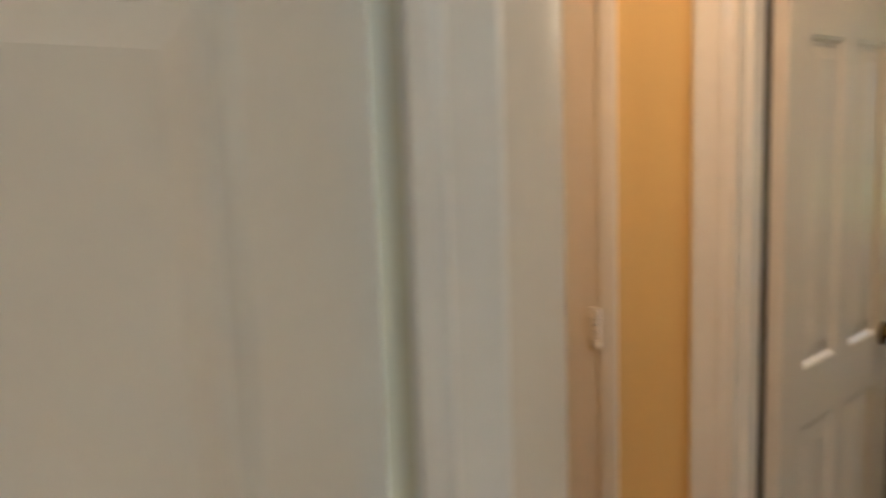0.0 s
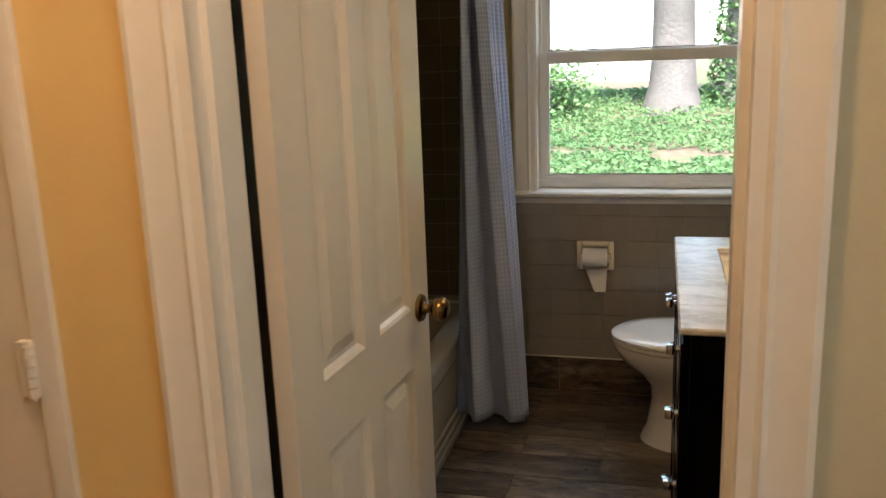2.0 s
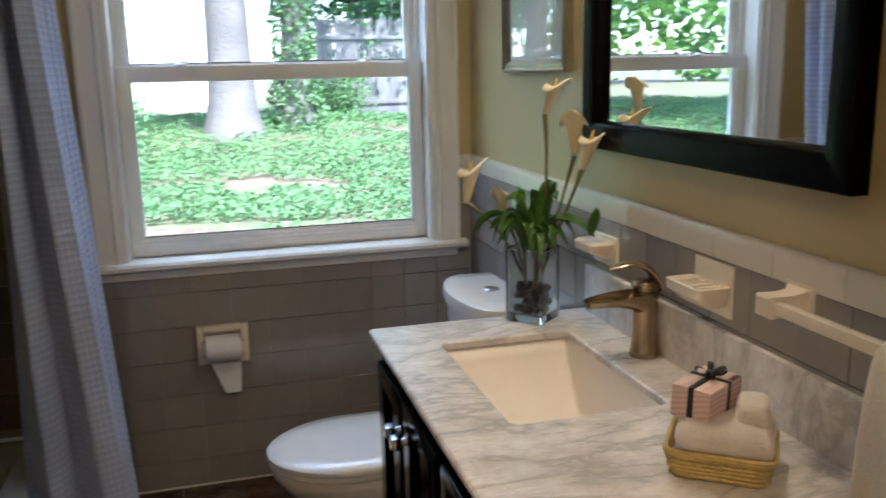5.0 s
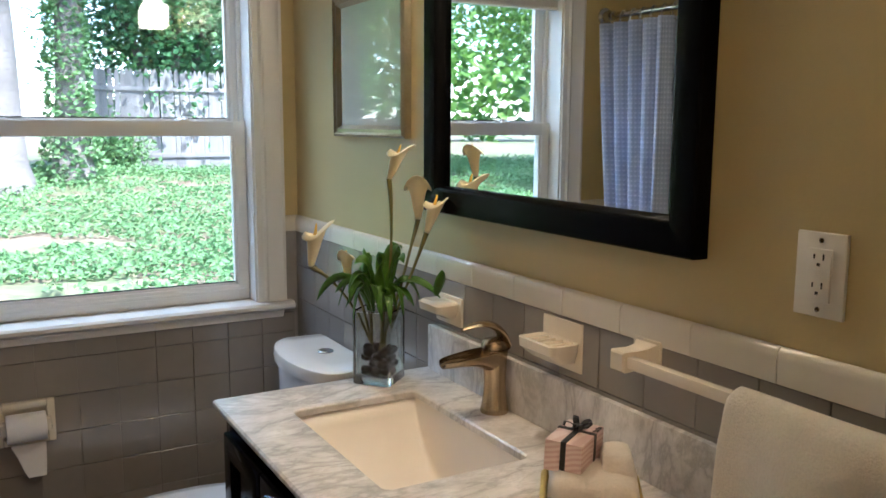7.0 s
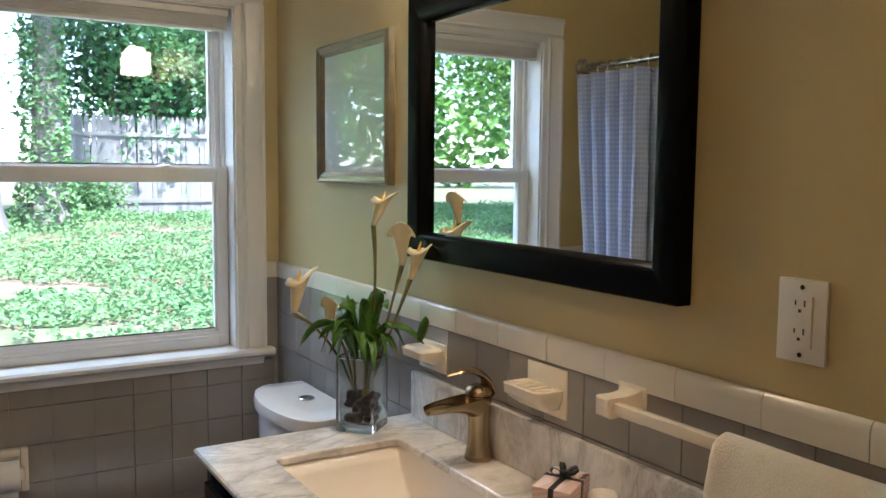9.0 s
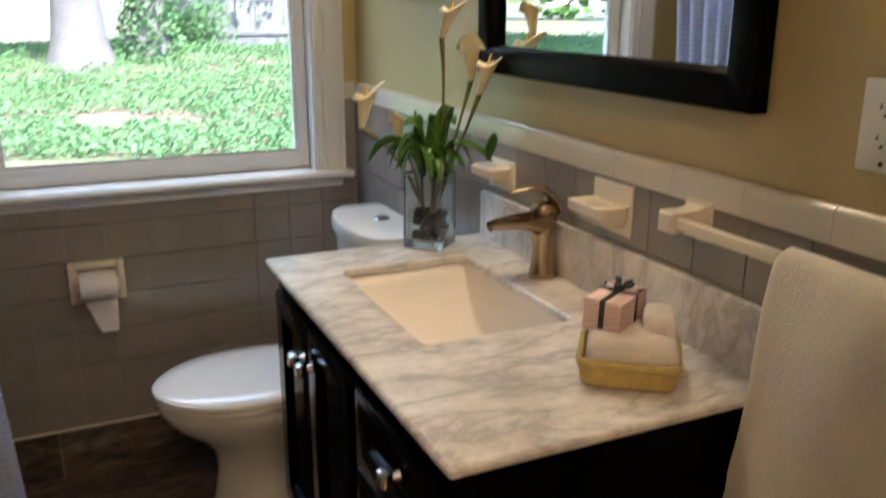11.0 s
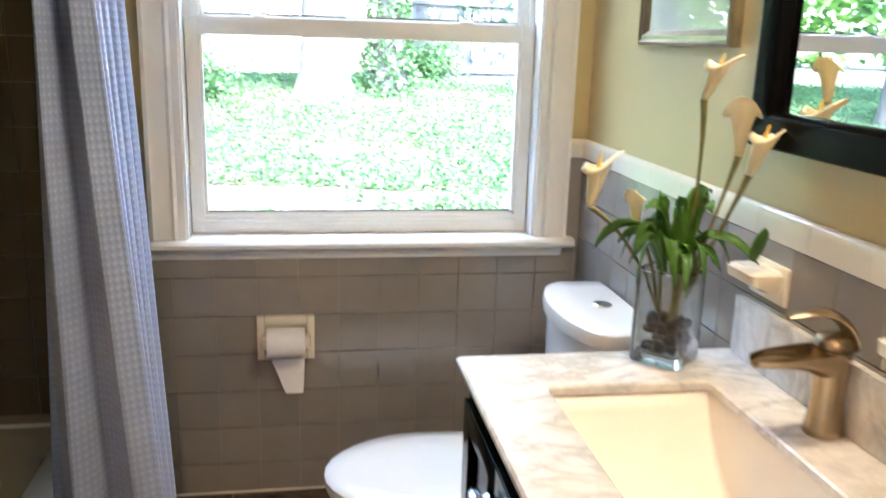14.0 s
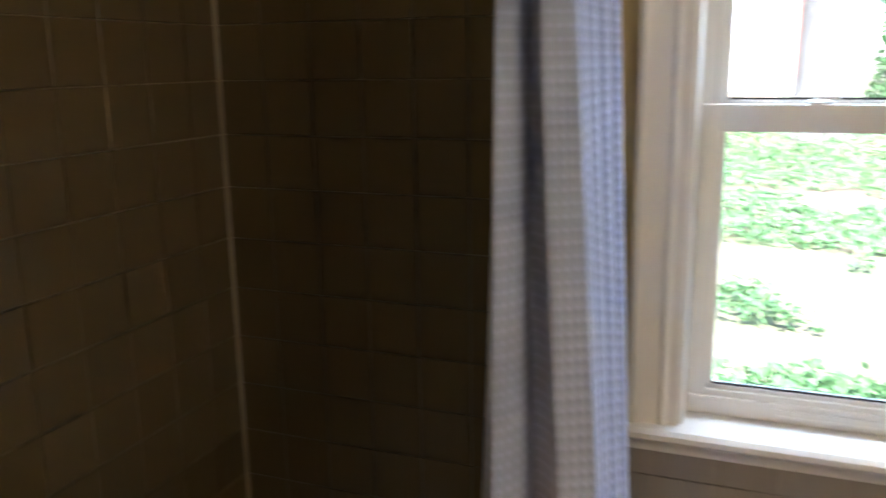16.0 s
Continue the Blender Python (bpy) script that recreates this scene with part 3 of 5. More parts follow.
# ---- doors ----
def panel_door(name, width, height, to_world, label, raise_=0.0, tall=0.0):
    """Six raised panels on a slab; local x runs from the hinge, y is the visible face's normal."""
    t = 0.035
    bm = bmesh.new()
    st, mid = 0.11, 0.075
    pw = (width - 2 * st - mid) / 2
    cols = [(st, st + pw), (st + pw + mid, width - st)]
    rows = [(0.24 + raise_, 0.76 + raise_), (0.895 + raise_, 1.56 + raise_ + tall), (1.66 + raise_ + tall, 1.91 + raise_ * 0.5)]
    xs = sorted({0, width, *[v for c in cols for v in c]})
    zs = sorted({0.008, height, *[v for r in rows for v in r]})

    def quad(pts):
        bm.faces.new([bm.verts.new(to_world @ Vector(p)) for p in pts])

    for side in (0, 1):
        y0, s = (0, 1) if side else (-t, -1)
        for xa, xb in zip(xs, xs[1:]):
            for za, zb in zip(zs, zs[1:]):
                if (xa, xb) in cols and (za, zb) in rows:
                    ring = lambda d, y: [(xa + d, y, za + d), (xb - d, y, za + d), (xb - d, y, zb - d), (xa + d, y, zb - d)]
                    levels = [ring(0, y0), ring(0.007, y0 - s * 0.004), ring(0.014, y0 - s * 0.011), ring(0.024, y0 - s * 0.011), ring(0.05, y0 - s * 0.003)]
                    for a, b in zip(levels, levels[1:]):
                        for i in range(4):
                            j = (i + 1) % 4
                            quad([a[i], a[j], b[j], b[i]])
                    quad(levels[-1])
                else:
                    quad([(xa, y0, za), (xb, y0, za), (xb, y0, zb), (xa, y0, zb)])
    for xa, xb in zip(xs, xs[1:]):
        for z in (zs[0], zs[-1]):
            quad([(xa, -t, z), (xb, -t, z), (xb, 0, z), (xa, 0, z)])
    for za, zb in zip(zs, zs[1:]):
        for x in (0, width):
            quad([(x, -t, za), (x, 0, za), (x, 0, zb), (x, -t, zb)])
    bmesh.ops.remove_doubles(bm, verts=bm.verts, dist=1e-5)
    return tagged(part(name, bm, M_DOOR, None, label, 15), "", "door", "", "structure")


def transformed(bm, m):
    bmesh.ops.transform(bm, matrix=m, verts=bm.verts)
    return bm


def knob_set(door, m, label):
    """A round knob with its rosette; local y points out of the door."""
    bm = lathe([(0.0, 0.0), (0.031, 0.0), (0.033, 0.003), (0.03, 0.009), (0.016, 0.012), (0.0115, 0.018), (0.0105, 0.03), (0.014, 0.036)], (0, 0, 0), "y")
    part("rosette", transformed(bm, m), M_BRASS, door, label)
    bm = lathe([(0.0, 0.03), (0.013, 0.032), (0.022, 0.036), (0.028, 0.043), (0.0295, 0.052), (0.027, 0.061), (0.02, 0.067), (0.01, 0.0695), (0.0, 0.07)], (0, 0, 0), "y")
    part("knob", transformed(bm, m), M_BRASS, door, label)


# open bathroom door, hinged on the left jamb; local x along the leaf, local y faces the doorway
DOOR_M = pose(-1.128, BY0 + 0.03, 0, 0, 0, 86) @ Matrix.Diagonal((1, -1, 1, 1))
door = panel_door("door_1", 0.66, 2.03, DOOR_M, "white six-panel bathroom door standing open into the room", tall=0.07)
knob_set(door, DOOR_M @ Matrix.Translation((0.6, 0, 0.885)), "antique brass knob")
knob_set(door, DOOR_M @ Matrix.Translation((0.6, -0.035, 0.885)) @ pose(0, 0, 0, 0, 0, 180), "antique brass knob")
bm = boxed(0.659, 0.662, -0.03, -0.005, 0.83, 0.94)
part("latch_plate", transformed(bm, DOOR_M), M_BRASS, door, "brass latch plate")


def butt_hinge(parent, x, y, z):
    bm = bmesh.new()
    for k in range(5):
        z0 = z - 0.042 + 0.017 * k
        tube(bm, [(x, y, z0), (x, y, z0 + 0.0155)], 0.008, 10)
    tube(bm, [(x, y, z - 0.048), (x, y, z + 0.048)], 0.0035, 8)
    box(bm, x - 0.026, x + 0.005, y + 0.004, y + 0.02, z - 0.044, z + 0.044)
    part("hinge", bm, M_TRIM, parent, "painted butt hinge")


CLOSET_M = pose(CX1, yh - 0.002, 0, 0, 0, 180) @ Matrix.Identity(4)
closet_door = panel_door("door_2", CX1 - CX0, 2.035, CLOSET_M, "closed white six-panel closet door with painted hinges", 0.065)
for z in (0.28, 1.0, 1.8):
    butt_hinge(closet_door, CX1 + 0.001, yh - 0.021, z)
knob_set(closet_door, pose(CX0 + 0.06, yh - 0.002, 0.9, 0, 0, 180), "dark brass knob")
PASS_M = pose(NX - 0.03, NY1, 0, 0, 0, -90)
panel_door("door_3", NY1 - NY0, 2.03, PASS_M, "closed white six-panel door in the hallway")


# ---- bathtub and surround ----
TX = -1.312
tub = thing("bathtub", (-1.65, -0.78, 0), "cream enamelled built-in bathtub with a stepped apron", "bathtub")
bm = bmesh.new()


def rrect(x0, x1, y0, y1, z, r, n=6):
    out = []
    for cx, cy, a0 in ((x1 - r, y1 - r, 0), (x0 + r, y1 - r, 90), (x0 + r, y0 + r, 180), (x1 - r, y0 + r, 270)):
        for i in range(n + 1):
            a = radians(a0 + 90 * i / n)
            out.append(Vector((cx + r * math.cos(a), cy + r * math.sin(a), z)))
    return out


ty0, ty1 = -1.555, -0.012
skin(bm, [rrect(BX0 + 0.012, TX, ty0, ty1, 0.30, 0.02), rrect(BX0 + 0.012, TX, ty0, ty1, 0.355, 0.02), rrect(BX0 + 0.012, TX - 0.006, ty0, ty1, 0.374, 0.02),
          rrect(BX0 + 0.014, TX - 0.024, ty0 + 0.004, ty1 - 0.004, 0.382, 0.02),
          rrect(BX0 + 0.06, TX - 0.085, ty0 + 0.07, ty1 - 0.05, 0.382, 0.12), rrect(BX0 + 0.07, TX - 0.1, ty0 + 0.085, ty1 - 0.065, 0.36, 0.12),
          rrect(BX0 + 0.1, TX - 0.14, ty0 + 0.2, ty1 - 0.12, 0.1, 0.12), rrect(BX0 + 0.16, TX - 0.2, ty0 + 0.28, ty1 - 0.2, 0.06, 0.1)], caps=False)
bm.faces.new([v for v in bm.verts][-28:])
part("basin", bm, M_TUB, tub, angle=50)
bm = bmesh.new()
moulding(bm, [(0, 0.012), (0.025, 0.012), (0.03, 0.006), (0.055, 0.006), (0.06, 0.0), (0.085, 0.0), (0.09, -0.008), (0.27, -0.014), (0.3, -0.004), (0.315, -0.001), (0.315, -0.03), (0, -0.03)],
         (TX, ty0, 0), (TX, ty1, 0), (1, 0, 0))
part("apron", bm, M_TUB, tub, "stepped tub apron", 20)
part("caulk_line", tube(bmesh.new(), [(BX0 + 0.016, ty1 + 0.002, 0.385), (TX - 0.01, ty1 + 0.002, 0.385)], 0.006), M_PORC, tub)

# ---- shower curtain ----
rod = thing("shower_rod", (-1.25, -0.78, 1.843), "chrome shower rod fixed between two walls above the tub", "curtain rod")
part("pole", tube(bmesh.new(), [(-1.25, -0.02, 1.843), (-1.25, -1.55, 1.843)], 0.0125, 16), M_CHROME, rod)
for y, s in ((-0.012, -1), (-1.558, 1)):
    part("flange", lathe([(0.0, 0), (0.034, 0), (0.034, s * 0.006), (0.022, s * 0.012), (0.018, s * 0.04), (0.0, s * 0.042)], (-1.25, y, 1.843), "y"), M_CHROME, rod)

curtain = thing("shower_curtain", (-1.2, -0.25, 0.07), "pale blue-grey waffle-weave shower curtain bunched beside the window", "curtain")
bm = bmesh.new()
uvl = bm.loops.layers.uv.new("uv")
NU, NV = 150, 44
grid = []
random.seed(4)
for j in range(NV + 1):
    v = j / NV
    z = 1.81 - v * (1.81 - 0.065)
    row = []
    for i in range(NU + 1):
        u = i / NU
        x_far, y_far = -1.212 + 0.14 * v ** 1.15, -0.05 - 0.39 * v ** 1.2
        x_near, y_near = -1.281 - 0.034 * v, -0.37 - 0.13 * v
        run, flap = min(u / 0.62, 1.0), max(0.0, (u - 0.62) / 0.38)
        turn = min(1.0, flap * 4)
        ph = run * 2 * math.pi * 4.25 + 0.5 * math.sin(3 * u + 1.3 * v)
        pf = flap * 2 * math.pi * (1.6 + 0.25 * v) + 0.5 * v
        amp = 0.026 + 0.006 * v + 0.006 * math.sin(7 * u + 2)
        x = x_far + (x_near - x_far) * flap + amp * math.sin(ph) * (1 - turn) + 0.012 * math.sin(2 * pf + 1.5) * turn * (1 - flap)
        y = y_far + (y_near - y_far) * run + 0.008 * math.cos(ph) * (1 - turn) - (0.034 + 0.016 * v) * math.sin(pf) * turn
        zz = z
        row.append(bm.verts.new((x, y, zz)))
    grid.append(row)
for j in range(NV):
    for i in range(NU):
        f = bm.faces.new((grid[j][i], grid[j][i + 1], grid[j + 1][i + 1], grid[j + 1][i]))
        for l, (a, b) in zip(f.loops, ((i, j), (i + 1, j), (i + 1, j + 1), (i, j + 1))):
            l[uvl].uv = (a / NU * 1.2, b / NV * 1.75)
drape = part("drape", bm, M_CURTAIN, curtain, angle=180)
sol = drape.modifiers.new("thickness", "SOLIDIFY")
sol.thickness = 0.0025
for i in range(7):
    y = -0.07 - i * 0.052
    ring = [(-1.25 + 0.021 * math.cos(a), y + 0.004 * math.sin(a), 1.826 + 0.032 * math.sin(a)) for a in (2 * math.pi * k / 16 for k in range(17))]
    part("curtain_ring", tube(bmesh.new(), ring, 0.002, 6), M_CHROME, curtain, "chrome curtain ring")


# ---- vanity ----
VX, VY0, VY1, VZ = -0.512, -1.782, -0.878, 0.885
vanity = thing("vanity_cabinet", (-0.25, -1.33, 0), "glossy black vanity cabinet with doors, drawers and square chrome knobs", "cabinet")
fx = VX + 0.024
cy0, cy1 = VY0 + 0.014, VY1 - 0.014
bm = bmesh.new()
box(bm, fx + 0.02, -0.004, cy0, cy0 + 0.02, 0.0, VZ - 0.015, 0.002)
box(bm, fx + 0.02, -0.004, cy1 - 0.02, cy1, 0.0, VZ - 0.015, 0.002)
box(bm, fx + 0.02, -0.004, cy0 + 0.02, cy1 - 0.02, 0.08, 0.1)
box(bm, -0.02, -0.004, cy0 + 0.02, cy1 - 0.02, 0.1, VZ - 0.015)
part("body", bm, M_BLACK, vanity)
bm = bmesh.new()
ysplit = -1.41
for y0, y1 in ((cy0, cy0 + 0.04), (cy1 - 0.04, cy1), (ysplit - 0.015, ysplit + 0.015)):
    box(bm, fx, fx + 0.02, y0, y1, 0.0, VZ - 0.015, 0.002)
for z0, z1 in ((0.07, 0.1), (0.835, VZ - 0.015)):
    box(bm, fx + 0.001, fx + 0.02, cy0 + 0.04, cy1 - 0.04, z0, z1, 0.002)
box(bm, fx + 0.001, fx + 0.02, ysplit + 0.015, cy1 - 0.04, 0.335, 0.36)
part("face_frame", bm, M_BLACK, vanity)
# moulded corner legs
for y0, y1 in ((cy0 - 0.003, cy0 + 0.042), (cy1 - 0.042, cy1 + 0.003)):
    part("leg", boxed(fx - 0.006, fx + 0.03, y0, y1, 0.0, 0.12, 0.004), M_BLACK, vanity)


def front(name, y0, y1, z0, z1, knob_at):
    """A shaker front with a raised frame, a recessed panel and its knob."""
    bm = bmesh.new()
    w, x0 = 0.045, fx - 0.018
    ring = lambda d, x: [Vector((x, y0 + d, z0 + d)), Vector((x, y1 - d, z0 + d)), Vector((x, y1 - d, z1 - d)), Vector((x, y0 + d, z1 - d))]
    skin(bm, [ring(0, fx), ring(0, x0 + 0.003), ring(0.001, x0 + 0.001), ring(0.003, x0), ring(w - 0.002, x0), ring(w, x0 + 0.002), ring(w + 0.001, x0 + 0.005),
              ring(w + 0.007, x0 + 0.006), ring(w + 0.009, x0 + 0.01)])
    f = part(name, bm, M_BLACK, vanity)
    ky, kz = knob_at
    k = bmesh.new()
    tube(k, [(x0 + 0.001, ky, kz), (x0 - 0.012, ky, kz)], [0.009, 0.005], 10)
    box(k, x0 - 0.026, x0 - 0.011, ky - 0.012, ky + 0.012, kz - 0.012, kz + 0.012, 0.0025)
    box(k, x0 - 0.029, x0 - 0.025, ky - 0.0105, ky + 0.0105, kz - 0.0105, kz + 0.0105, 0.0015)
    part("knob", k, M_CHROME, f, "square chrome knob")


dm = (ysplit + 0.015 + cy1 - 0.04) / 2
front("cabinet_door", dm + 0.002, cy1 - 0.042, 0.362, 0.833, (dm + 0.026, 0.765))
front("cabinet_door", ysplit + 0.017, dm - 0.002, 0.362, 0.833, (dm - 0.026, 0.765))
front("drawer", ysplit + 0.017, cy1 - 0.042, 0.102, 0.333, (dm, 0.22))
for z0, z1 in ((0.702, 0.833), (0.522, 0.698), (0.342, 0.518), (0.102, 0.338)):
    front("drawer", cy0 + 0.042, ysplit - 0.017, z0, z1, ((cy0 + ysplit - 0.035) / 2, (z0 + z1) / 2 + 0.012))

# countertop with a rectangular cut-out, and backsplash
SX0, SX1, SY0, SY1 = -0.392, -0.122, -1.437, -1.022
counter = thing("countertop", (-0.25, -1.33, VZ - 0.02), "white and grey veined marble countertop with an eased edge", "countertop")
bm = bmesh.new()
r_out = lambda d, z: rrect(VX + d, -0.001, VY0 + d, VY1 - d, z, 0.006 - d / 2, 6)
r_in = lambda d, z: rrect(SX0 - d, SX1 + d, SY0 - d, SY1 + d, z, 0.016 + d, 6)
rings = [r_in(0, VZ - 0.015), r_in(0, VZ - 0.003), r_in(0.003, VZ), r_out(0.004, VZ), r_out(0, VZ - 0.004), r_out(0, VZ - 0.011), r_out(0.004, VZ - 0.015), r_in(0, VZ - 0.015)]
skin(bm, rings, caps=False)
bmesh.ops.remove_doubles(bm, verts=bm.verts, dist=1e-5)
part("slab", bm, M_MARBLE, counter, angle=30)
part("backsplash", boxed(-0.022, -0.002, VY0, VY1 - 0.02, VZ + 0.0005, VZ + 0.105, 0.003), M_MARBLE, counter)

sink = thing("sink", (-0.27, -1.24, 0.74), "white rectangular undermount porcelain sink", "sink")
bm = bmesh.new()
zz = VZ - 0.0155
rows = []
for i in range(33):
    u = i / 32
    y = SY0 - 0.004 + (SY1 - SY0 + 0.008) * u
    d = 0.138 * min(1.0, math.sin(math.pi * u) * 1.02) ** 0.72
    k = d / 0.138
    xa, xb, r = SX0 - 0.004, SX1 + 0.004, 0.002 + 0.014 * k
    fa, fb = xa + 0.05 * k, xb - 0.022 * k
    row = [Vector((xa - 0.02, y, zz)), Vector((xa, y, zz)), Vector((xa + 0.004 * k, y, zz - 0.3 * d)), Vector((xa + 0.02 * k, y, zz - 0.75 * d)), Vector((fa - 0.02 * k, y, zz - d + r * 0.6)), Vector((fa, y, zz - d + r * 0.12))]
    row += [Vector((fa + (fb - r - fa) * t, y, zz - d - 0.004 * k * math.sin(math.pi * t))) for t in (0.1, 0.3, 0.5, 0.7, 0.9)]
    row += [Vector((fb - r + r * math.sin(a_), y, zz - d + r * (1 - math.cos(a_)))) for a_ in (0.0, 0.5, 1.0, 1.5)]
    row += [Vector((xb - 0.008 * k, y, zz - 0.4 * d)), Vector((xb, y, zz)), Vector((xb + 0.02, y, zz))]
    rows.append(row)
skin(bm, rows, caps=False, closed=False)
basin = part("basin", bm, M_SINK, sink, angle=60)
basin.modifiers.new("thickness", "SOLIDIFY").thickness = 0.004
part("drain", lathe([(0.0, 0.004), (0.012, 0.004), (0.02, 0.002), (0.022, 0.0), (0.022, -0.004)], (-0.25, -1.23, zz - 0.139)), M_NICKEL, sink, "bronze drain")

# ---- faucet ----
faucet = thing("faucet", (-0.047, -1.215, VZ), "antique bronze waterfall faucet with a curved lever", "faucet")
FX, FY = -0.047, -1.215


def oval(cx, cy, z, rx, ry, n=20, tilt=0.0):
    return [Vector((cx + rx * math.cos(2 * math.pi * i / n), cy + ry * math.sin(2 * math.pi * i / n), z + tilt * math.cos(2 * math.pi * i / n))) for i in range(n)]


bm = bmesh.new()
col = [(0.0, 0.0275, 0.0), (0.003, 0.0285, 0), (0.012, 0.0265, 0), (0.03, 0.0235, 0), (0.055, 0.0215, 0.0), (0.075, 0.0218, -0.0005), (0.095, 0.0235, -0.001), (0.112, 0.0255, -0.002), (0.124, 0.027, -0.002), (0.127, 0.0265, -0.002)]
skin(bm, [oval(FX + dx, FY, VZ + z, r, r, 28) for z, r, dx in col])
part("column", bm, M_NICKEL, faucet)
# open trough spout: deep where it leaves the column, a shallow rounded lip at its end
bm = bmesh.new()
rings = []
for i in range(21):
    s = i / 20
    x = FX + 0.004 - 0.122 * s
    w = (0.0245 + 0.006 * math.sin(math.pi * min(1, s * 1.15))) * (1 - 0.42 * max(0, (s - 0.75) / 0.25) ** 2.2)
    rim = VZ + 0.1265 - 0.008 * s - 0.006 * s * s + 0.004 * s ** 4
    h = 0.0145 + 0.042 * (1 - s) ** 2.4
    ring = []
    for k in range(15):
        a = math.pi * k / 14
        ring.append(Vector((x, FY - w * math.cos(a), rim - h * math.sin(a) ** 0.75)))
    for k in range(14, -1, -1):
        a = math.pi * k / 14
        ring.append(Vector((x, FY - (w - 0.0028) * math.cos(a), rim + 0.0004 - (h - 0.003) * math.sin(a) ** 0.75 * min(1.0, 0.3 + 2.5 * s))))
    rings.append(ring)
skin(bm, rings)
part("spout", bm, M_NICKEL, faucet, "open waterfall spout", 50)
# lever: a domed cap that sweeps into a curved blade
bm = bmesh.new()
path = bez((FX + 0.021, FY, VZ + 0.136), (FX + 0.002, FY, VZ + 0.196), (FX - 0.076, FY, VZ + 0.172), 14)
rings = []
for i, p in enumerate(path):
    t = i / 14
    w = 0.0145 * (1 - t) ** 0.8 + 0.0105
    w = min(w, 0.0245) * (1 - 0.5 * max(0, t - 0.86) / 0.14)
    h = 0.012 * (1 - t) ** 1.2 + 0.0026
    rings.append([p + Vector((0, w * math.cos(2 * math.pi * k / 18), h * math.sin(2 * math.pi * k / 18))) for k in range(18)])
skin(bm, rings)
part("lever", bm, M_NICKEL, faucet, "curved lever blade", 50)
bm = bmesh.new()
skin(bm, [oval(FX - 0.002, FY, VZ + z, r, r, 28) for z, r in ((0.1278, 0.0255), (0.1295, 0.0268), (0.135, 0.0266), (0.14, 0.025), (0.145, 0.021), (0.148, 0.012))])
part("cap", bm, M_NICKEL, faucet)

# ---- toilet ----
TY = -0.415
toilet = thing("toilet", (-0.4, TY, 0), "white two-piece toilet with its lid closed", "toilet")


def egg(z, xf, xb, w, n=32, power=1.0):
    """An egg outline from the rounded front xf to the back xb, half width w."""
    xm = xf + (xb - xf) * 0.45
    out = []
    for i in range(n):
        a = 2 * math.pi * i / n
        c, s = math.cos(a), math.sin(a)
        x = xm - (xm - xf) * c if c > 0 else xm + (xb - xm) * (abs(c) ** 0.75)
        out.append(Vector((x, TY + w * math.copysign(abs(s) ** power, s), z)))
    return out


bm = bmesh.new()
skin(bm, [egg(0.0, -0.612, -0.16, 0.14), egg(0.02, -0.606, -0.16, 0.136), egg(0.06, -0.588, -0.165, 0.122), egg(0.16, -0.572, -0.17, 0.106), egg(0.22, -0.578, -0.17, 0.11),
          egg(0.27, -0.62, -0.17, 0.135), egg(0.32, -0.685, -0.17, 0.168), egg(0.36, -0.712, -0.17, 0.18), egg(0.382, -0.715, -0.17, 0.181), egg(0.386, -0.71, -0.17, 0.178)])
part("bowl", bm, M_PORC, toilet, angle=60)
bm = bmesh.new()
skin(bm, [egg(0.388, -0.718, -0.2, 0.182), egg(0.392, -0.722, -0.2, 0.185), egg(0.402, -0.722, -0.2, 0.185), egg(0.405, -0.718, -0.2, 0.182)])
part("seat", bm, M_PORC, toilet)
bm = bmesh.new()
skin(bm, [egg(0.4065, -0.72, -0.19, 0.183), egg(0.409, -0.724, -0.19, 0.187), egg(0.418, -0.724, -0.19, 0.187), egg(0.426, -0.712, -0.195, 0.178), egg(0.431, -0.66, -0.22, 0.14), egg(0.432, -0.5, -0.3, 0.04)])
part("lid", bm, M_PORC, toilet, angle=50)
bm = bmesh.new()
dshape = lambda g, z: [Vector((x, TY + y, z)) for x, y in [(-0.02, -0.188 - g), (-0.12, -0.195 - g)] + [(-0.12 - (0.07 + g) * math.sin(math.pi * k / 14), -(0.195 + g) * math.cos(math.pi * k / 14)) for k in range(1, 14)] + [(-0.12, 0.195 + g), (-0.02, 0.188 + g)]]
skin(bm, [dshape(-0.03, 0.39), dshape(-0.008, 0.41), dshape(-0.004, 0.55), dshape(0.0, 0.77), dshape(0, 0.778)])
part("tank", bm, M_PORC, toilet, angle=40)
bm = bmesh.new()
skin(bm, [dshape(0.002, 0.7785), dshape(0.012, 0.781), dshape(0.014, 0.802), dshape(0.01, 0.813), dshape(-0.004, 0.819), dshape(-0.06, 0.821)])
part("tank_lid", bm, M_PORC, toilet, angle=40)
part("flush_button", lathe([(0.0, 0.004), (0.016, 0.004), (0.02, 0.003), (0.023, 0.0), (0.023, -0.003)], (-0.085, TY - 0.015, 0.823)), M_CHROME, toilet, "chrome push button")
for s in (-1, 1):
    part("bolt_cap", lathe([(0.013, 0), (0.012, 0.008), (0.007, 0.014), (0.0, 0.016)], (-0.36, TY + s * 0.12, 0.02), seg=12), M_SLOT if s < 0 else M_PORC, toilet)
part("seat_hinge", tube(bmesh.new(), [(-0.205, TY - 0.09, 0.42), (-0.205, TY + 0.09, 0.42)], 0.011, 12), M_PORC, toilet)

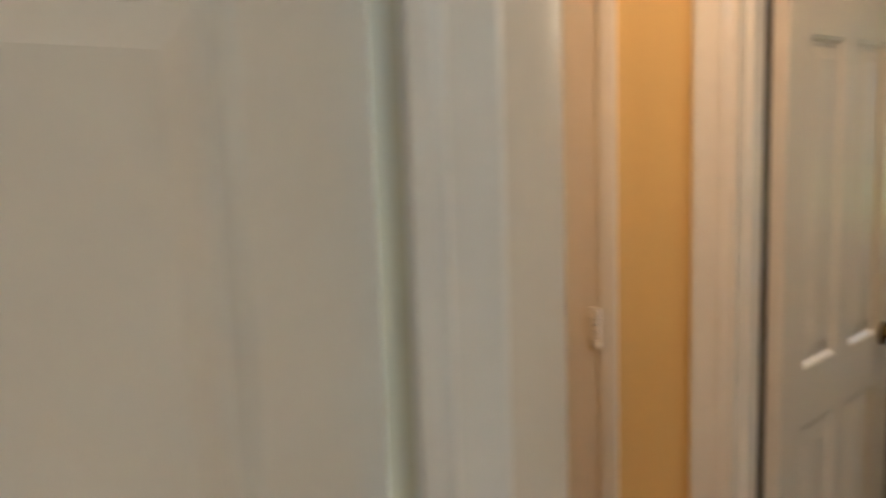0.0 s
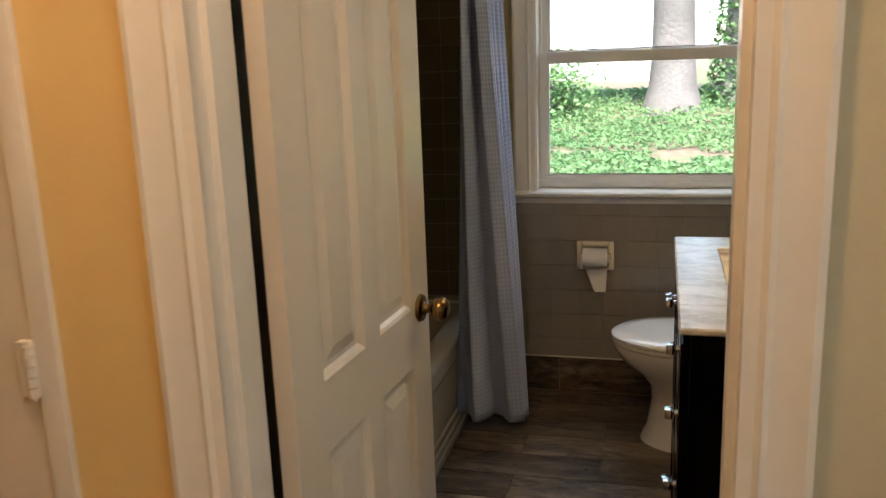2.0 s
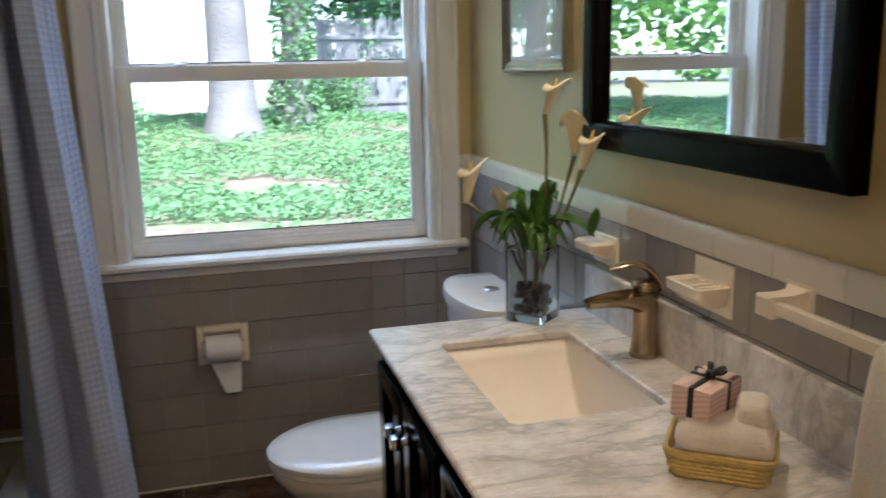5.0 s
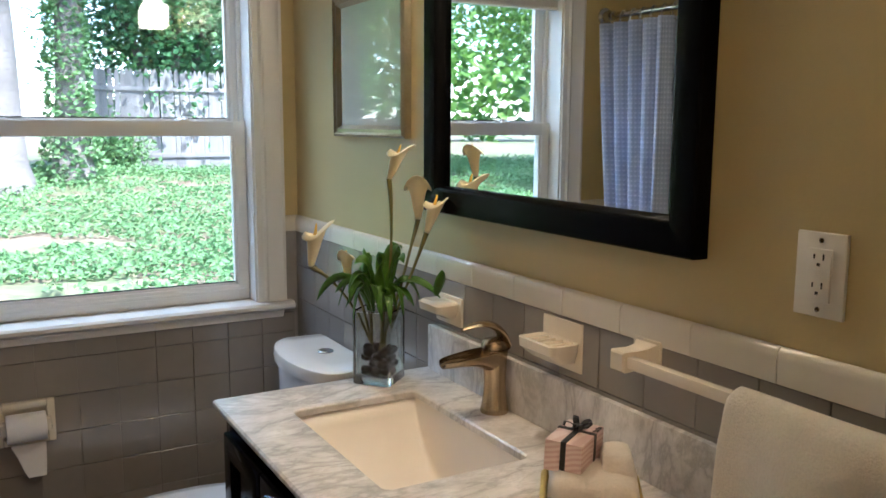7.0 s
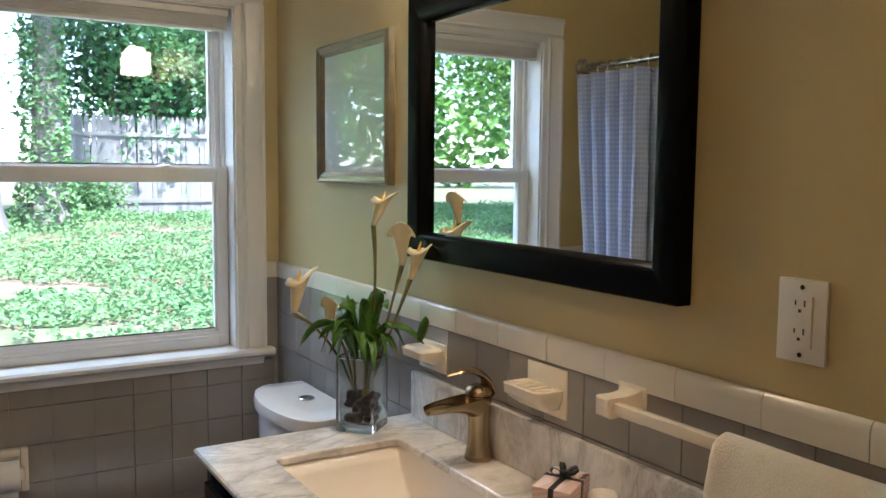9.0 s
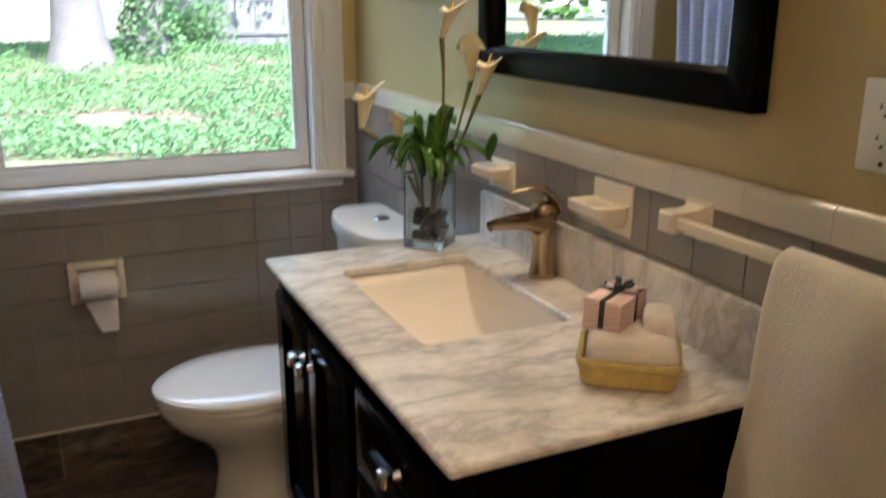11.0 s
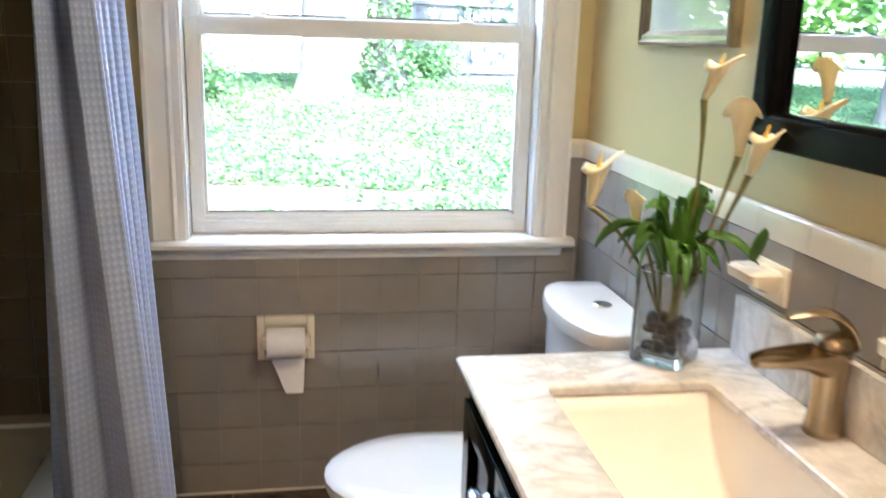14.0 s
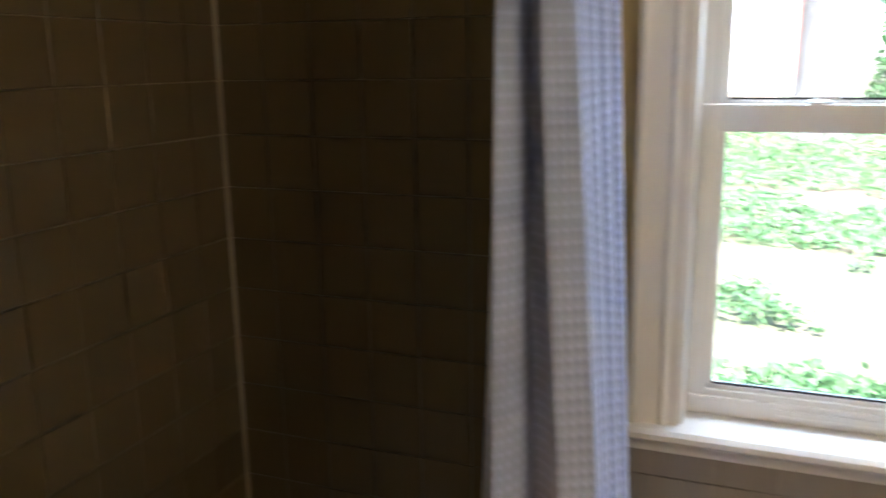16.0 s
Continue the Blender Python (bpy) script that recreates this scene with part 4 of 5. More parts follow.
# ---- paper holder ----
px0, px1, pz0, pz1 = -0.89, -0.737, 0.555, 0.676
holder = thing("paper_holder", ((px0 + px1) / 2, -0.012, pz0), "ivory ceramic recessed toilet paper holder on grey tile", "paper holder")
bm = bmesh.new()
w = 0.02
for a, b, c, d in ((px0, px0 + w, pz0, pz1), (px1 - w, px1, pz0, pz1), (px0 + w, px1 - w, pz1 - w, pz1), (px0 + w, px1 - w, pz0, pz0 + w)):
    box(bm, a, b, -0.03, -0.006, c, d, 0.004)
box(bm, px0 + w, px1 - w, -0.012, -0.007, pz0 + w, pz1 - w)
part("frame", bm, M_CERAMIC, holder)
for x in (px0 + 0.012, px1 - 0.028):
    part("post", boxed(x, x + 0.016, -0.062, -0.028, pz0 + 0.04, pz0 + 0.075, 0.006), M_CERAMIC, holder)
part("roller", tube(bmesh.new(), [(px0 + 0.026, -0.05, 0.613), (px1 - 0.026, -0.05, 0.613)], 0.008, 12), M_CHROME, holder)
roll = thing("toilet_paper", (-0.813, -0.05, 0.56), "white toilet paper roll with a folded sheet hanging down", "toilet paper")
part("roll", lathe([(0.018, -0.05), (0.038, -0.05), (0.0395, -0.048), (0.0395, 0.048), (0.038, 0.05), (0.018, 0.05), (0.018, -0.05)], (-0.813, -0.052, 0.612), "x", 32), M_PAPER, roll)
bm = bmesh.new()
for i, (z, xa, xb, y) in enumerate(((0.61, -0.86, -0.765, -0.0125), (0.575, -0.858, -0.765, -0.014), (0.55, -0.852, -0.765, -0.03), (0.52, -0.838, -0.766, -0.036), (0.48, -0.824, -0.768, -0.038), (0.462, -0.815, -0.77, -0.042))):
    if i == 0:
        rings = []
    rings.append([Vector((xa, y, z)), Vector((xb, y, z)), Vector((xb, y + 0.0018, z)), Vector((xa, y + 0.0018, z))])
skin(bm, rings)
part("hanging_sheet", bm, M_PAPER, roll)

# ---- ceramic fittings on the vanity wall ----
dish = thing("soap_dish", (-0.03, -1.375, 1.03), "cream ceramic soap dish set into the wall tile", "soap dish")
y0, y1 = -1.434, -1.322
bm = bmesh.new()
box(bm, -0.0135, -0.006, y0, y1, 1.012, 1.1, 0.002)
part("plate", bm, M_CERAMIC, dish)
bm = bmesh.new()
skin(bm, [rrect(-0.05, -0.012, y0 + 0.012, y1 - 0.012, 1.03, 0.012), rrect(-0.075, -0.012, y0 + 0.003, y1 - 0.003, 1.05, 0.014), rrect(-0.076, -0.012, y0 + 0.002, y1 - 0.002, 1.066, 0.014),
          rrect(-0.07, -0.016, y0 + 0.008, y1 - 0.008, 1.067, 0.012), rrect(-0.066, -0.018, y0 + 0.014, y1 - 0.014, 1.056, 0.012)])
part("tray", bm, M_CERAMIC, dish)
for i in range(4):
    part("ridge", boxed(-0.064, -0.02, y0 + 0.022 + 0.02 * i, y0 + 0.03 + 0.02 * i, 1.055, 1.066, 0.003), M_CERAMIC, dish)
cup = thing("tumbler_holder", (-0.03, -0.985, 1.03), "cream ceramic toothbrush holder set into the wall tile", "holder")
y0, y1 = -1.035, -0.925
part("plate", boxed(-0.016, -0.006, y0, y1, 1.008, 1.072, 0.004), M_CERAMIC, cup)
bm = bmesh.new()
skin(bm, [rrect(-0.04, -0.012, y0 + 0.02, y1 - 0.02, 1.028, 0.012), rrect(-0.068, -0.012, y0 + 0.01, y1 - 0.01, 1.042, 0.012), rrect(-0.07, -0.012, y0 + 0.009, y1 - 0.009, 1.058, 0.012), rrect(-0.062, -0.014, y0 + 0.016, y1 - 0.016, 1.063, 0.01)])
part("shelf", bm, M_CERAMIC, cup)

bar = thing("towel_bar", (-0.05, -1.85, 1.07), "cream ceramic towel bar with square posts", "towel bar")
for yb in (-1.592, -2.2):
    bm = bmesh.new()
    box(bm, -0.015, -0.006, yb - 0.03, yb + 0.03, 1.053, 1.113, 0.003)
    skin(bm, [[Vector((x, yb + sy * h, 1.085 + sz * h)) for sy, sz in ((-1, -1), (1, -1), (1, 1), (-1, 1))] for x, h in ((-0.013, 0.024), (-0.025, 0.017), (-0.042, 0.015), (-0.072, 0.016), (-0.076, 0.013))])
    part("post", bm, M_CERAMIC, bar)
part("rod", boxed(-0.068, -0.051, -2.185, -1.606, 1.076, 1.094, 0.003), M_CERAMIC, bar)

# ---- hanging towel ----
towel = thing("bath_towel", (-0.06, -1.98, 0.62), "thick cream terry towel folded over the towel bar", "towel")
bm = bmesh.new()
rings = []
prof = [(-0.028, 0.74), (-0.03, 0.95), (-0.034, 1.06), (-0.042, 1.098), (-0.06, 1.108), (-0.08, 1.1), (-0.09, 1.07), (-0.096, 1.0), (-0.098, 0.9), (-0.102, 0.83), (-0.108, 0.775), (-0.11, 0.757), (-0.1, 0.748), (-0.101, 0.7), (-0.104, 0.65), (-0.107, 0.632), (-0.102, 0.622)]
random.seed(8)
NT = 26
for i in range(NT + 1):
    u = i / NT
    row = []
    for k, (x, z) in enumerate(prof):
        low = max(0, (1.08 - z)) / 0.46
        yy = -1.80 - 0.37 * u + (1 - u) * 0.045 * low * low
        fold = (0.006 + 0.016 * low) * math.sin(u * 9.5 + 0.8 + low) * (1 if k > 5 else 0.3)
        slant = -0.07 * u * (9 <= k <= 12)
        row.append(Vector((x + fold - 0.008 * low * (k > 5), yy, z + slant + 0.012 * math.sin(u * 5) * low * (k > 5))))
    # inner face, to give the pile its thickness
    inner = [p + Vector((0.011 if k > 4 else -0.006, 0, -0.011 if 3 <= k <= 6 else 0)) for k, p in enumerate(row)]
    rings.append(row + inner[::-1])
skin(bm, rings)
tw = part("cloth", bm, M_TOWEL, towel, angle=80)
sub = tw.modifiers.new("soft", "SUBSURF")
sub.levels = sub.render_levels = 1

# ---- mirror ----
mirror = thing("wall_mirror", (-0.02, -1.295, 1.252), "rectangular wall mirror in a wide black wooden frame", "mirror")
my0, my1, mz0, mz1, mw = -1.694, -0.896, 1.252, 1.818, 0.058


def mitred(name, y0, y1, z0, z1, w, prof, material, parent):
    """Four mitred frame sides; prof lists (distance from the outer edge, x)."""
    corners = [(y0, z0, 1, 1), (y1, z0, -1, 1), (y1, z1, -1, -1), (y0, z1, 1, -1)]
    for i in range(4):
        a, b = corners[i], corners[(i + 1) % 4]
        bm = bmesh.new()
        skin(bm, [[Vector((x, c[0] + c[2] * d, c[1] + c[3] * d)) for d, x in prof] for c in (a, b)])
        part(name, bm, material, parent)


mitred("frame_side", my0, my1, mz0, mz1, mw, [(0, -0.002), (0, -0.03), (0.003, -0.034), (mw - 0.012, -0.034), (mw - 0.006, -0.03), (mw, -0.016), (mw, -0.002)], M_FRAMEBLK, mirror)
part("glass", boxed(-0.012, -0.004, my0 + mw - 0.004, my1 - mw + 0.004, mz0 + mw - 0.004, mz1 - mw + 0.004), M_MIRROR, mirror, "silvered mirror glass")

pic = thing("framed_picture", (-0.015, -0.57, 1.408), "small pale framed print behind reflective glass in a silver-gilt frame", "picture")
py0, py1, pzz0, pzz1 = -0.78, -0.362, 1.408, 1.775
mitred("frame_side", py0, py1, pzz0, pzz1, 0.03, [(0, -0.002), (0, -0.02), (0.006, -0.026), (0.012, -0.02), (0.02, -0.022), (0.03, -0.012), (0.03, -0.002)], M_SILVER, pic)
part("glazing", boxed(-0.011, -0.004, py0 + 0.028, py1 - 0.028, pzz0 + 0.028, pzz1 - 0.028), M_PRINT, pic, "reflective picture glass")

# ---- outlet ----
outlet = thing("wall_outlet", (-0.006, -1.88, 1.21), "ivory double wall outlet with a test button plate", "outlet")
part("cover_plate", boxed(-0.007, -0.0005, -1.915, -1.845, 1.205, 1.312, 0.002), M_PLASTIC, outlet)
oy = -1.88
part("receptacle", boxed(-0.0105, -0.006, oy - 0.017, oy + 0.017, 1.225, 1.292, 0.0015), M_PLASTIC, outlet)
for zc_ in (1.241, 1.277):
    bm = bmesh.new()
    box(bm, -0.0112, -0.0105, oy - 0.0075, oy - 0.0055, zc_ + 0.001, zc_ + 0.009)
    box(bm, -0.0112, -0.0105, oy + 0.0055, oy + 0.0075, zc_ + 0.002, zc_ + 0.008)
    box(bm, -0.0112, -0.0105, oy - 0.002, oy + 0.002, zc_ - 0.007, zc_ - 0.003)
    part("socket", bm, M_SLOT, outlet)
for k, zb in enumerate((1.256, 1.2625)):
    part("button", boxed(-0.0118, -0.0104, oy - 0.006, oy + 0.006, zb, zb + 0.004, 0.0006), M_PLASTIC, outlet)
for zs_ in (1.215, 1.302):
    part("screw", lathe([(0.0, -0.0085), (0.0032, -0.008), (0.0034, -0.0065)], (0, oy, zs_), "x", 10), M_BRASS, outlet)

# ---- vanity lamp ----
vl = thing("vanity_light", (-0.1, -1.2, 1.86), "wall light with a frosted glass shade above the mirror", "light fixture")
part("back_plate", boxed(-0.02, -0.002, -1.285, -1.115, 1.93, 2.03, 0.004), M_NICKEL, vl)
part("arm", tube(bmesh.new(), [(-0.02, -1.2, 1.98), (-0.13, -1.2, 1.985), (-0.13, -1.2, 1.945)], 0.009, 10), M_NICKEL, vl)
bm = bmesh.new()
skin(bm, [rrect(-0.18, -0.08, -1.29, -1.11, z, 0.02) for z in (1.95, 1.86)] + [rrect(-0.176, -0.084, -1.286, -1.114, z, 0.02) for z in (1.86, 1.946)], caps=False)
# Added plate, unseen, keeps the bulb's light off the ceiling
part("uplight_block", boxed(-0.176, -0.084, -1.286, -1.114, 1.9465, 1.9495), M_NICKEL, vl)
part("shade", bm, M_SHADE, vl, "glowing frosted shade")

# ---- flower vase ----
BVX, BVY = -0.158, -0.925
vase = thing("glass_vase", (BVX, BVY, VZ), "square clear glass vase half filled with dark stones", "vase")
vm = pose(BVX, BVY, VZ, 0, 0, 41)


def vsq(h, z, r=0.006):
    return [vm @ p for p in rrect(-h, h, -h, h, z, r, 3)]


bm = bmesh.new()
skin(bm, [vsq(0.042, 0.001), vsq(0.044, 0.004), vsq(0.044, 0.16), vsq(0.0425, 0.162), vsq(0.040, 0.16), vsq(0.039, 0.022), vsq(0.036, 0.019)])
part("glass_body", bm, M_VASE, vase)
random.seed(21)
for i in range(36):
    bm = bmesh.new()
    bmesh.ops.create_icosphere(bm, subdivisions=2, radius=1.0)
    c = vm @ Vector((random.uniform(-0.025, 0.025), random.uniform(-0.025, 0.025), 0.031 + 0.016 * (i // 9) * random.uniform(0.8, 1)))
    sc = [random.uniform(0.011, 0.0155) for _ in range(3)]
    for v in bm.verts:
        v.co = Vector((v.co.x * sc[0], v.co.y * sc[1], v.co.z * sc[2] * 0.8)) * (1 + 0.15 * noise.noise(v.co * 2 + Vector((i, 0, 0)))) + c
    part("stone", bm, M_STONE, vase, "dark polished stone")

bouquet = thing("calla_lilies", (BVX, BVY, VZ + 0.02), "cream artificial calla lilies with green leaves standing in the vase", "flowers")


def calla(tip, lean, scale, root):
    """A trumpet flower on its stem; tip is the throat, lean the way the lip points."""
    tip, root = Vector(tip), Vector(root)
    ax = Vector(lean).normalized()
    mid = root.lerp(tip, 0.55) + Vector((0.012, -0.006, 0.0))
    base = tip - Vector((0, 0, 0.075 * scale)) - ax * 0.012
    part("stem", tube(bmesh.new(), bez(root, mid, base, 14), [0.0031] * 10 + [0.0034, 0.004, 0.0046, 0.0054, 0.0058], 8), M_STEM, bouquet, "slender green stem")
    bm = bmesh.new()
    d = (tip - base + ax * 0.01).normalized()
    u = d.cross(ax).normalized()
    w = u.cross(d).normalized()
    rings = []
    for j in range(13):
        v = j / 12
        r = scale * (0.0055 + 0.0125 * v ** 0.8 + 0.03 * max(0, v - 0.55) ** 2)
        ring = []
        for k in range(20):
            a = 2 * math.pi * k / 20
            front_ = 0.5 + 0.5 * math.cos(a)
            lift = scale * (0.10 * v + max(0, v - 0.7) * 0.1 * front_ ** 2 - max(0, v - 0.7) * 0.06 * (1 - front_) - 0.5 * max(0, v - 0.78) ** 2 + 0.016 * math.cos(2 * a) * max(0, v - 0.5))
            out = 1 + max(0, v - 0.7) * (0.7 * front_ ** 4) + 0.06 * v * math.sin(3 * a + 9 * scale)
            ring.append(base + d * lift + (w * math.cos(a) * out + u * math.sin(a)) * r * (1 + 0.3 * v))
        rings.append(ring)
    skin(bm, rings, caps=False)
    bloom = part("bloom", bm, M_PETAL, bouquet, "cream trumpet bloom", 180)
    s2 = bloom.modifiers.new("thickness", "SOLIDIFY")
    s2.thickness = 0.0012
    part("spadix", tube(bmesh.new(), [base + d * 0.03 * scale, base + d * 0.075 * scale, base + d * 0.1 * scale], [0.003 * scale, 0.0042 * scale, 0.002 * scale], 8), M_SPADIX, bloom, "yellow spadix")


root0 = Vector((BVX, BVY, VZ + 0.06))
for (dx, dy, z), lean, size, (rx, ry) in (
        ((0.045, 0.012, 1.385), (0.75, -0.6, 0.15), 0.78, (0.01, 0.0)), ((0.085, -0.02, 1.315), (-0.5, -0.8, 0.2), 0.98, (0.0, -0.012)),
        ((0.1, -0.055, 1.28), (0.85, -0.4, 0.4), 0.84, (-0.008, -0.01)), ((-0.112, 0.09, 1.215), (0.5, -0.2, 0.75), 0.94, (0, 0.012)), ((-0.05, 0.055, 1.165), (-0.3, -0.3, 0.8), 0.66, (-0.01, 0.008))):
    calla((BVX + dx, BVY + dy, z), lean, size, root0 + Vector((rx, ry, 0)))


def leaf(path, width, twist=0.0):
    pts = bez(*path, 10)
    bm = bmesh.new()
    rows = []
    for i, p in enumerate(pts):
        t = i / 10
        d = (pts[min(i + 1, 10)] - pts[max(i - 1, 0)]).normalized()
        side = d.cross(Vector((0, 0, 1)))
        side = side.normalized() if side.length > 0.05 else Vector((1, 0, 0))
        side = (Matrix.Rotation(twist + 0.6 * t, 3, d) @ side)
        nrm = side.cross(d)
        w = width * (math.sin(math.pi * min(1, t * 0.93 + 0.07)) ** 0.75) + 0.0006
        rows.append([p - side * w + nrm * w * 0.35, p - side * w * 0.5 + nrm * w * 0.08, p, p + side * w * 0.5 + nrm * w * 0.08, p + side * w + nrm * w * 0.35])
    skin(bm, rows, closed=False, caps=False)
    ob = part("leaf", bm, M_LEAF, bouquet, "", 180)
    s2 = ob.modifiers.new("thickness", "SOLIDIFY")
    s2.thickness = 0.0011


random.seed(12)
top = Vector((BVX, BVY, VZ + 0.178))
for i in range(27):
    a = i * 2.4 + random.uniform(-0.4, 0.4)
    c, s = math.cos(a), math.sin(a)
    if i % 3 == 0:      # upright, broad towards the tip
        reach, rise, drop, wide = random.uniform(0.03, 0.07), random.uniform(0.05, 0.12), random.uniform(-0.02, 0.02), random.uniform(0.011, 0.017)
    elif i % 3 == 1:    # arching over
        reach, rise, drop, wide = random.uniform(0.06, 0.1), random.uniform(0.04, 0.08), random.uniform(0.04, 0.1), random.uniform(0.009, 0.014)
    else:               # low, drooping over the rim
        reach, rise, drop, wide = random.uniform(0.05, 0.095), random.uniform(0.01, 0.045), random.uniform(0.01, 0.05), random.uniform(0.008, 0.013)
    bend = random.uniform(-0.03, 0.03)
    leaf((top + Vector((0.02 * c, 0.02 * s, -0.02)), top + Vector((0.55 * reach * c - bend * s, 0.55 * reach * s + bend * c, rise + 0.055)), top + Vector((reach * c, reach * s, rise - drop))), wide, random.uniform(-1.1, 1.1))
leaf((top, top + Vector((-0.075, 0.045, 0.1)), top + Vector((-0.112, 0.075, 0.0))), 0.012, 0.5)
leaf((top, top + Vector((-0.05, -0.02, 0.12)), top + Vector((-0.085, -0.03, 0.03))), 0.011, -0.4)
# the long leaf that trails towards the wall
leaf((top, top + Vector((0.05, -0.04, 0.09)), top + Vector((0.105, -0.085, 0.012))), 0.013)
leaf((top + Vector((0.1, -0.08, 0.015)), top + Vector((0.105, -0.095, 0.04)), top + Vector((0.1, -0.1, 0.075))), 0.016)
for i in range(11):
    a = i * 2.1
    part("stem", tube(bmesh.new(), bez(root0 + Vector((0.02 * math.cos(a), 0.02 * math.sin(a), -0.025)), root0 + Vector((0.012 * math.cos(a + 1), 0.012 * math.sin(a + 1), 0.05)), top + Vector((0.022 * math.cos(a + 0.6), 0.022 * math.sin(a + 0.6), 0.02)), 8), 0.0036, 7), M_STEM, bouquet, "green cut stem")

# ---- basket with rolled towels and a wrapped box ----
KC = Vector((-0.172, -1.655, VZ))
km = pose(*KC, 0, 0, -38)
basket = thing("wicker_basket", tuple(KC), "small gold woven basket standing on the marble countertop", "basket")
hx, hy = 0.065, 0.057


def kring(dx, z, r=0.012):
    return [km @ p for p in rrect(-hx - dx, hx + dx, -hy - dx, hy + dx, z, r, 3)]


bm = bmesh.new()
skin(bm, [kring(-0.006, 0.001), kring(-0.004, 0.004), kring(-0.01, 0.005)])
part("base", bm, M_BASKET, basket)
bm = bmesh.new()
NS = 84
for lvl in range(5):
    z = 0.007 + 0.0062 * lvl
    loop = kring(0.0012 * lvl - 0.004, z, 0.014)
    pts = []
    per = [(loop[i] - loop[i - 1]).length for i in range(len(loop))]
    total = sum(per)
    for s in range(NS + 1):
        d = total * (s % NS) / NS
        i = 0
        while d > per[(i + 1) % len(loop)] and i < len(loop) - 1:
            d -= per[(i + 1) % len(loop)]
            i += 1
        a, b = loop[i % len(loop)], loop[(i + 1) % len(loop)]
        p = a.lerp(b, min(1, d / max(1e-6, (b - a).length)))
        n = (p - KC)
        n.z = 0
        pts.append(p + n.normalized() * 0.0016 * (1 if (s + lvl) % 2 else -1))
    tube(bm, pts, 0.0031, 5)
part("weave", bm, M_BASKET, basket, "woven gilded strands", 80)
for k in range(2):
    loop = kring(0.003, 0.037 + 0.003 * k, 0.014)
    part("rim", tube(bmesh.new(), loop + [loop[0]], 0.0042, 7), M_BASKET, basket)

hand = thing("folded_towel", tuple(KC + Vector((0, 0, 0.012))), "cream terry hand towel folded in the basket", "towel")


def soft_block(hx_, hy_, z0, z1, seed, m, r=0.022):
    bm = bmesh.new()
    rings = []
    n = 9
    for i in range(n + 1):
        a = math.pi * i / n
        ins = r * (1 - math.sin(a) ** 0.6)
        z = (z0 + z1) / 2 - (z1 - z0) / 2 * math.cos(a)
        rings.append([p for p in rrect(-hx_ + ins, hx_ - ins, -hy_ + ins, hy_ - ins, z, min(0.016, hx_ - ins - 0.001), 5)])
    rows = skin(bm, rings)
    for v in bm.verts:
        k = noise.noise(v.co * 28 + Vector((seed, 0, 0))) * 0.0045
        v.co += Vector((v.co.x, v.co.y, 0)).normalized() * k + Vector((0, 0, k * 0.6))
        v.co = m @ v.co
    return bm


part("lower_fold", soft_block(0.06, 0.052, 0.008, 0.05, 1, km), M_WHITETOWEL, hand, angle=180)
part("upper_fold", soft_block(0.062, 0.054, 0.028, 0.074, 5, km @ pose(0.002, -0.002, 0, 0, 2, 1.5), 0.026), M_WHITETOWEL, hand, angle=180)
part("back_roll", soft_block(0.023, 0.037, 0.03, 0.096, 9, km @ pose(0.037, 0.019, 0), 0.012), M_WHITETOWEL, hand, angle=180)

gm = pose(-0.178, -1.622, VZ + 0.0695, 2, 0, 31)
gift = thing("gift_box", tuple(gm.translation), "small pink striped gift box tied with a black ribbon", "gift box")
gx_, gy_, gz_ = 0.047, 0.028, 0.046
part("wrapped_box", transformed(boxed(-gx_, gx_, -gy_, gy_, 0, gz_, 0.002), gm), M_WRAP, gift)
e = 0.0008
bm = bmesh.new()
for a, b in ((0.004, 0.012),):
    box(bm, a, b, -gy_ - e, gy_ + e, gz_ - 0.0005, gz_ + e)
    box(bm, a, b, -gy_ - e, -gy_ + 0.0003, 0.0005, gz_ + e)
    box(bm, a, b, gy_ - 0.0003, gy_ + e, 0.0005, gz_ + e)
part("ribbon", transformed(bm, gm), M_RIBBON, gift)
bm = bmesh.new()
box(bm, -gx_ - e, gx_ + e, -0.004, 0.004, gz_ - 0.0005, gz_ + e * 1.6)
for x0, x1 in ((-gx_ - e, -gx_ + 0.0003), (gx_ - 0.0003, gx_ + e)):
    box(bm, x0, x1, -0.004, 0.004, 0.0005, gz_ + e)
part("ribbon", transformed(bm, gm), M_RIBBON, gift)
bm = bmesh.new()
for a in (0.5, 2.3, 3.7, 5.4):
    c, s = math.cos(a), math.sin(a)
    loop = [Vector((0.008 + 0.022 * c * t, 0.022 * s * t, gz_ + 0.002 + h)) for t, h in ((0, 0.002), (0.5, 0.012), (0.9, 0.014), (1, 0.008), (0.7, 0.003), (0.2, 0.002))]
    rows = [[p + Vector((-s, c, 0)) * 0.004 * q + Vector((0, 0, 0.0006 * q)) for p in loop] for q in (-1, 1)]
    skin(bm, rows, closed=False, caps=False)
bow = part("bow", transformed(bm, gm), M_RIBBON, gift, "black ribbon bow", 80)
s3 = bow.modifiers.new("thickness", "SOLIDIFY")
s3.thickness = 0.0008
part("bow_knot", transformed(lathe([(0.0, 0), (0.006, 0.001), (0.0075, 0.005), (0.005, 0.009), (0, 0.01)], (0.008, 0, gz_ + 0.001), seg=10), gm), M_RIBBON, gift)
bm = bmesh.new()
for i in range(4):
    box(bm, 0.018 + 0.006 * i, 0.022 + 0.006 * i, -0.028, -0.02 - 0.002 * (i % 2), gz_, gz_ + 0.0005)
part("printed_mark", transformed(bm, gm), M_RIBBON, gift, "small dark printed mark")


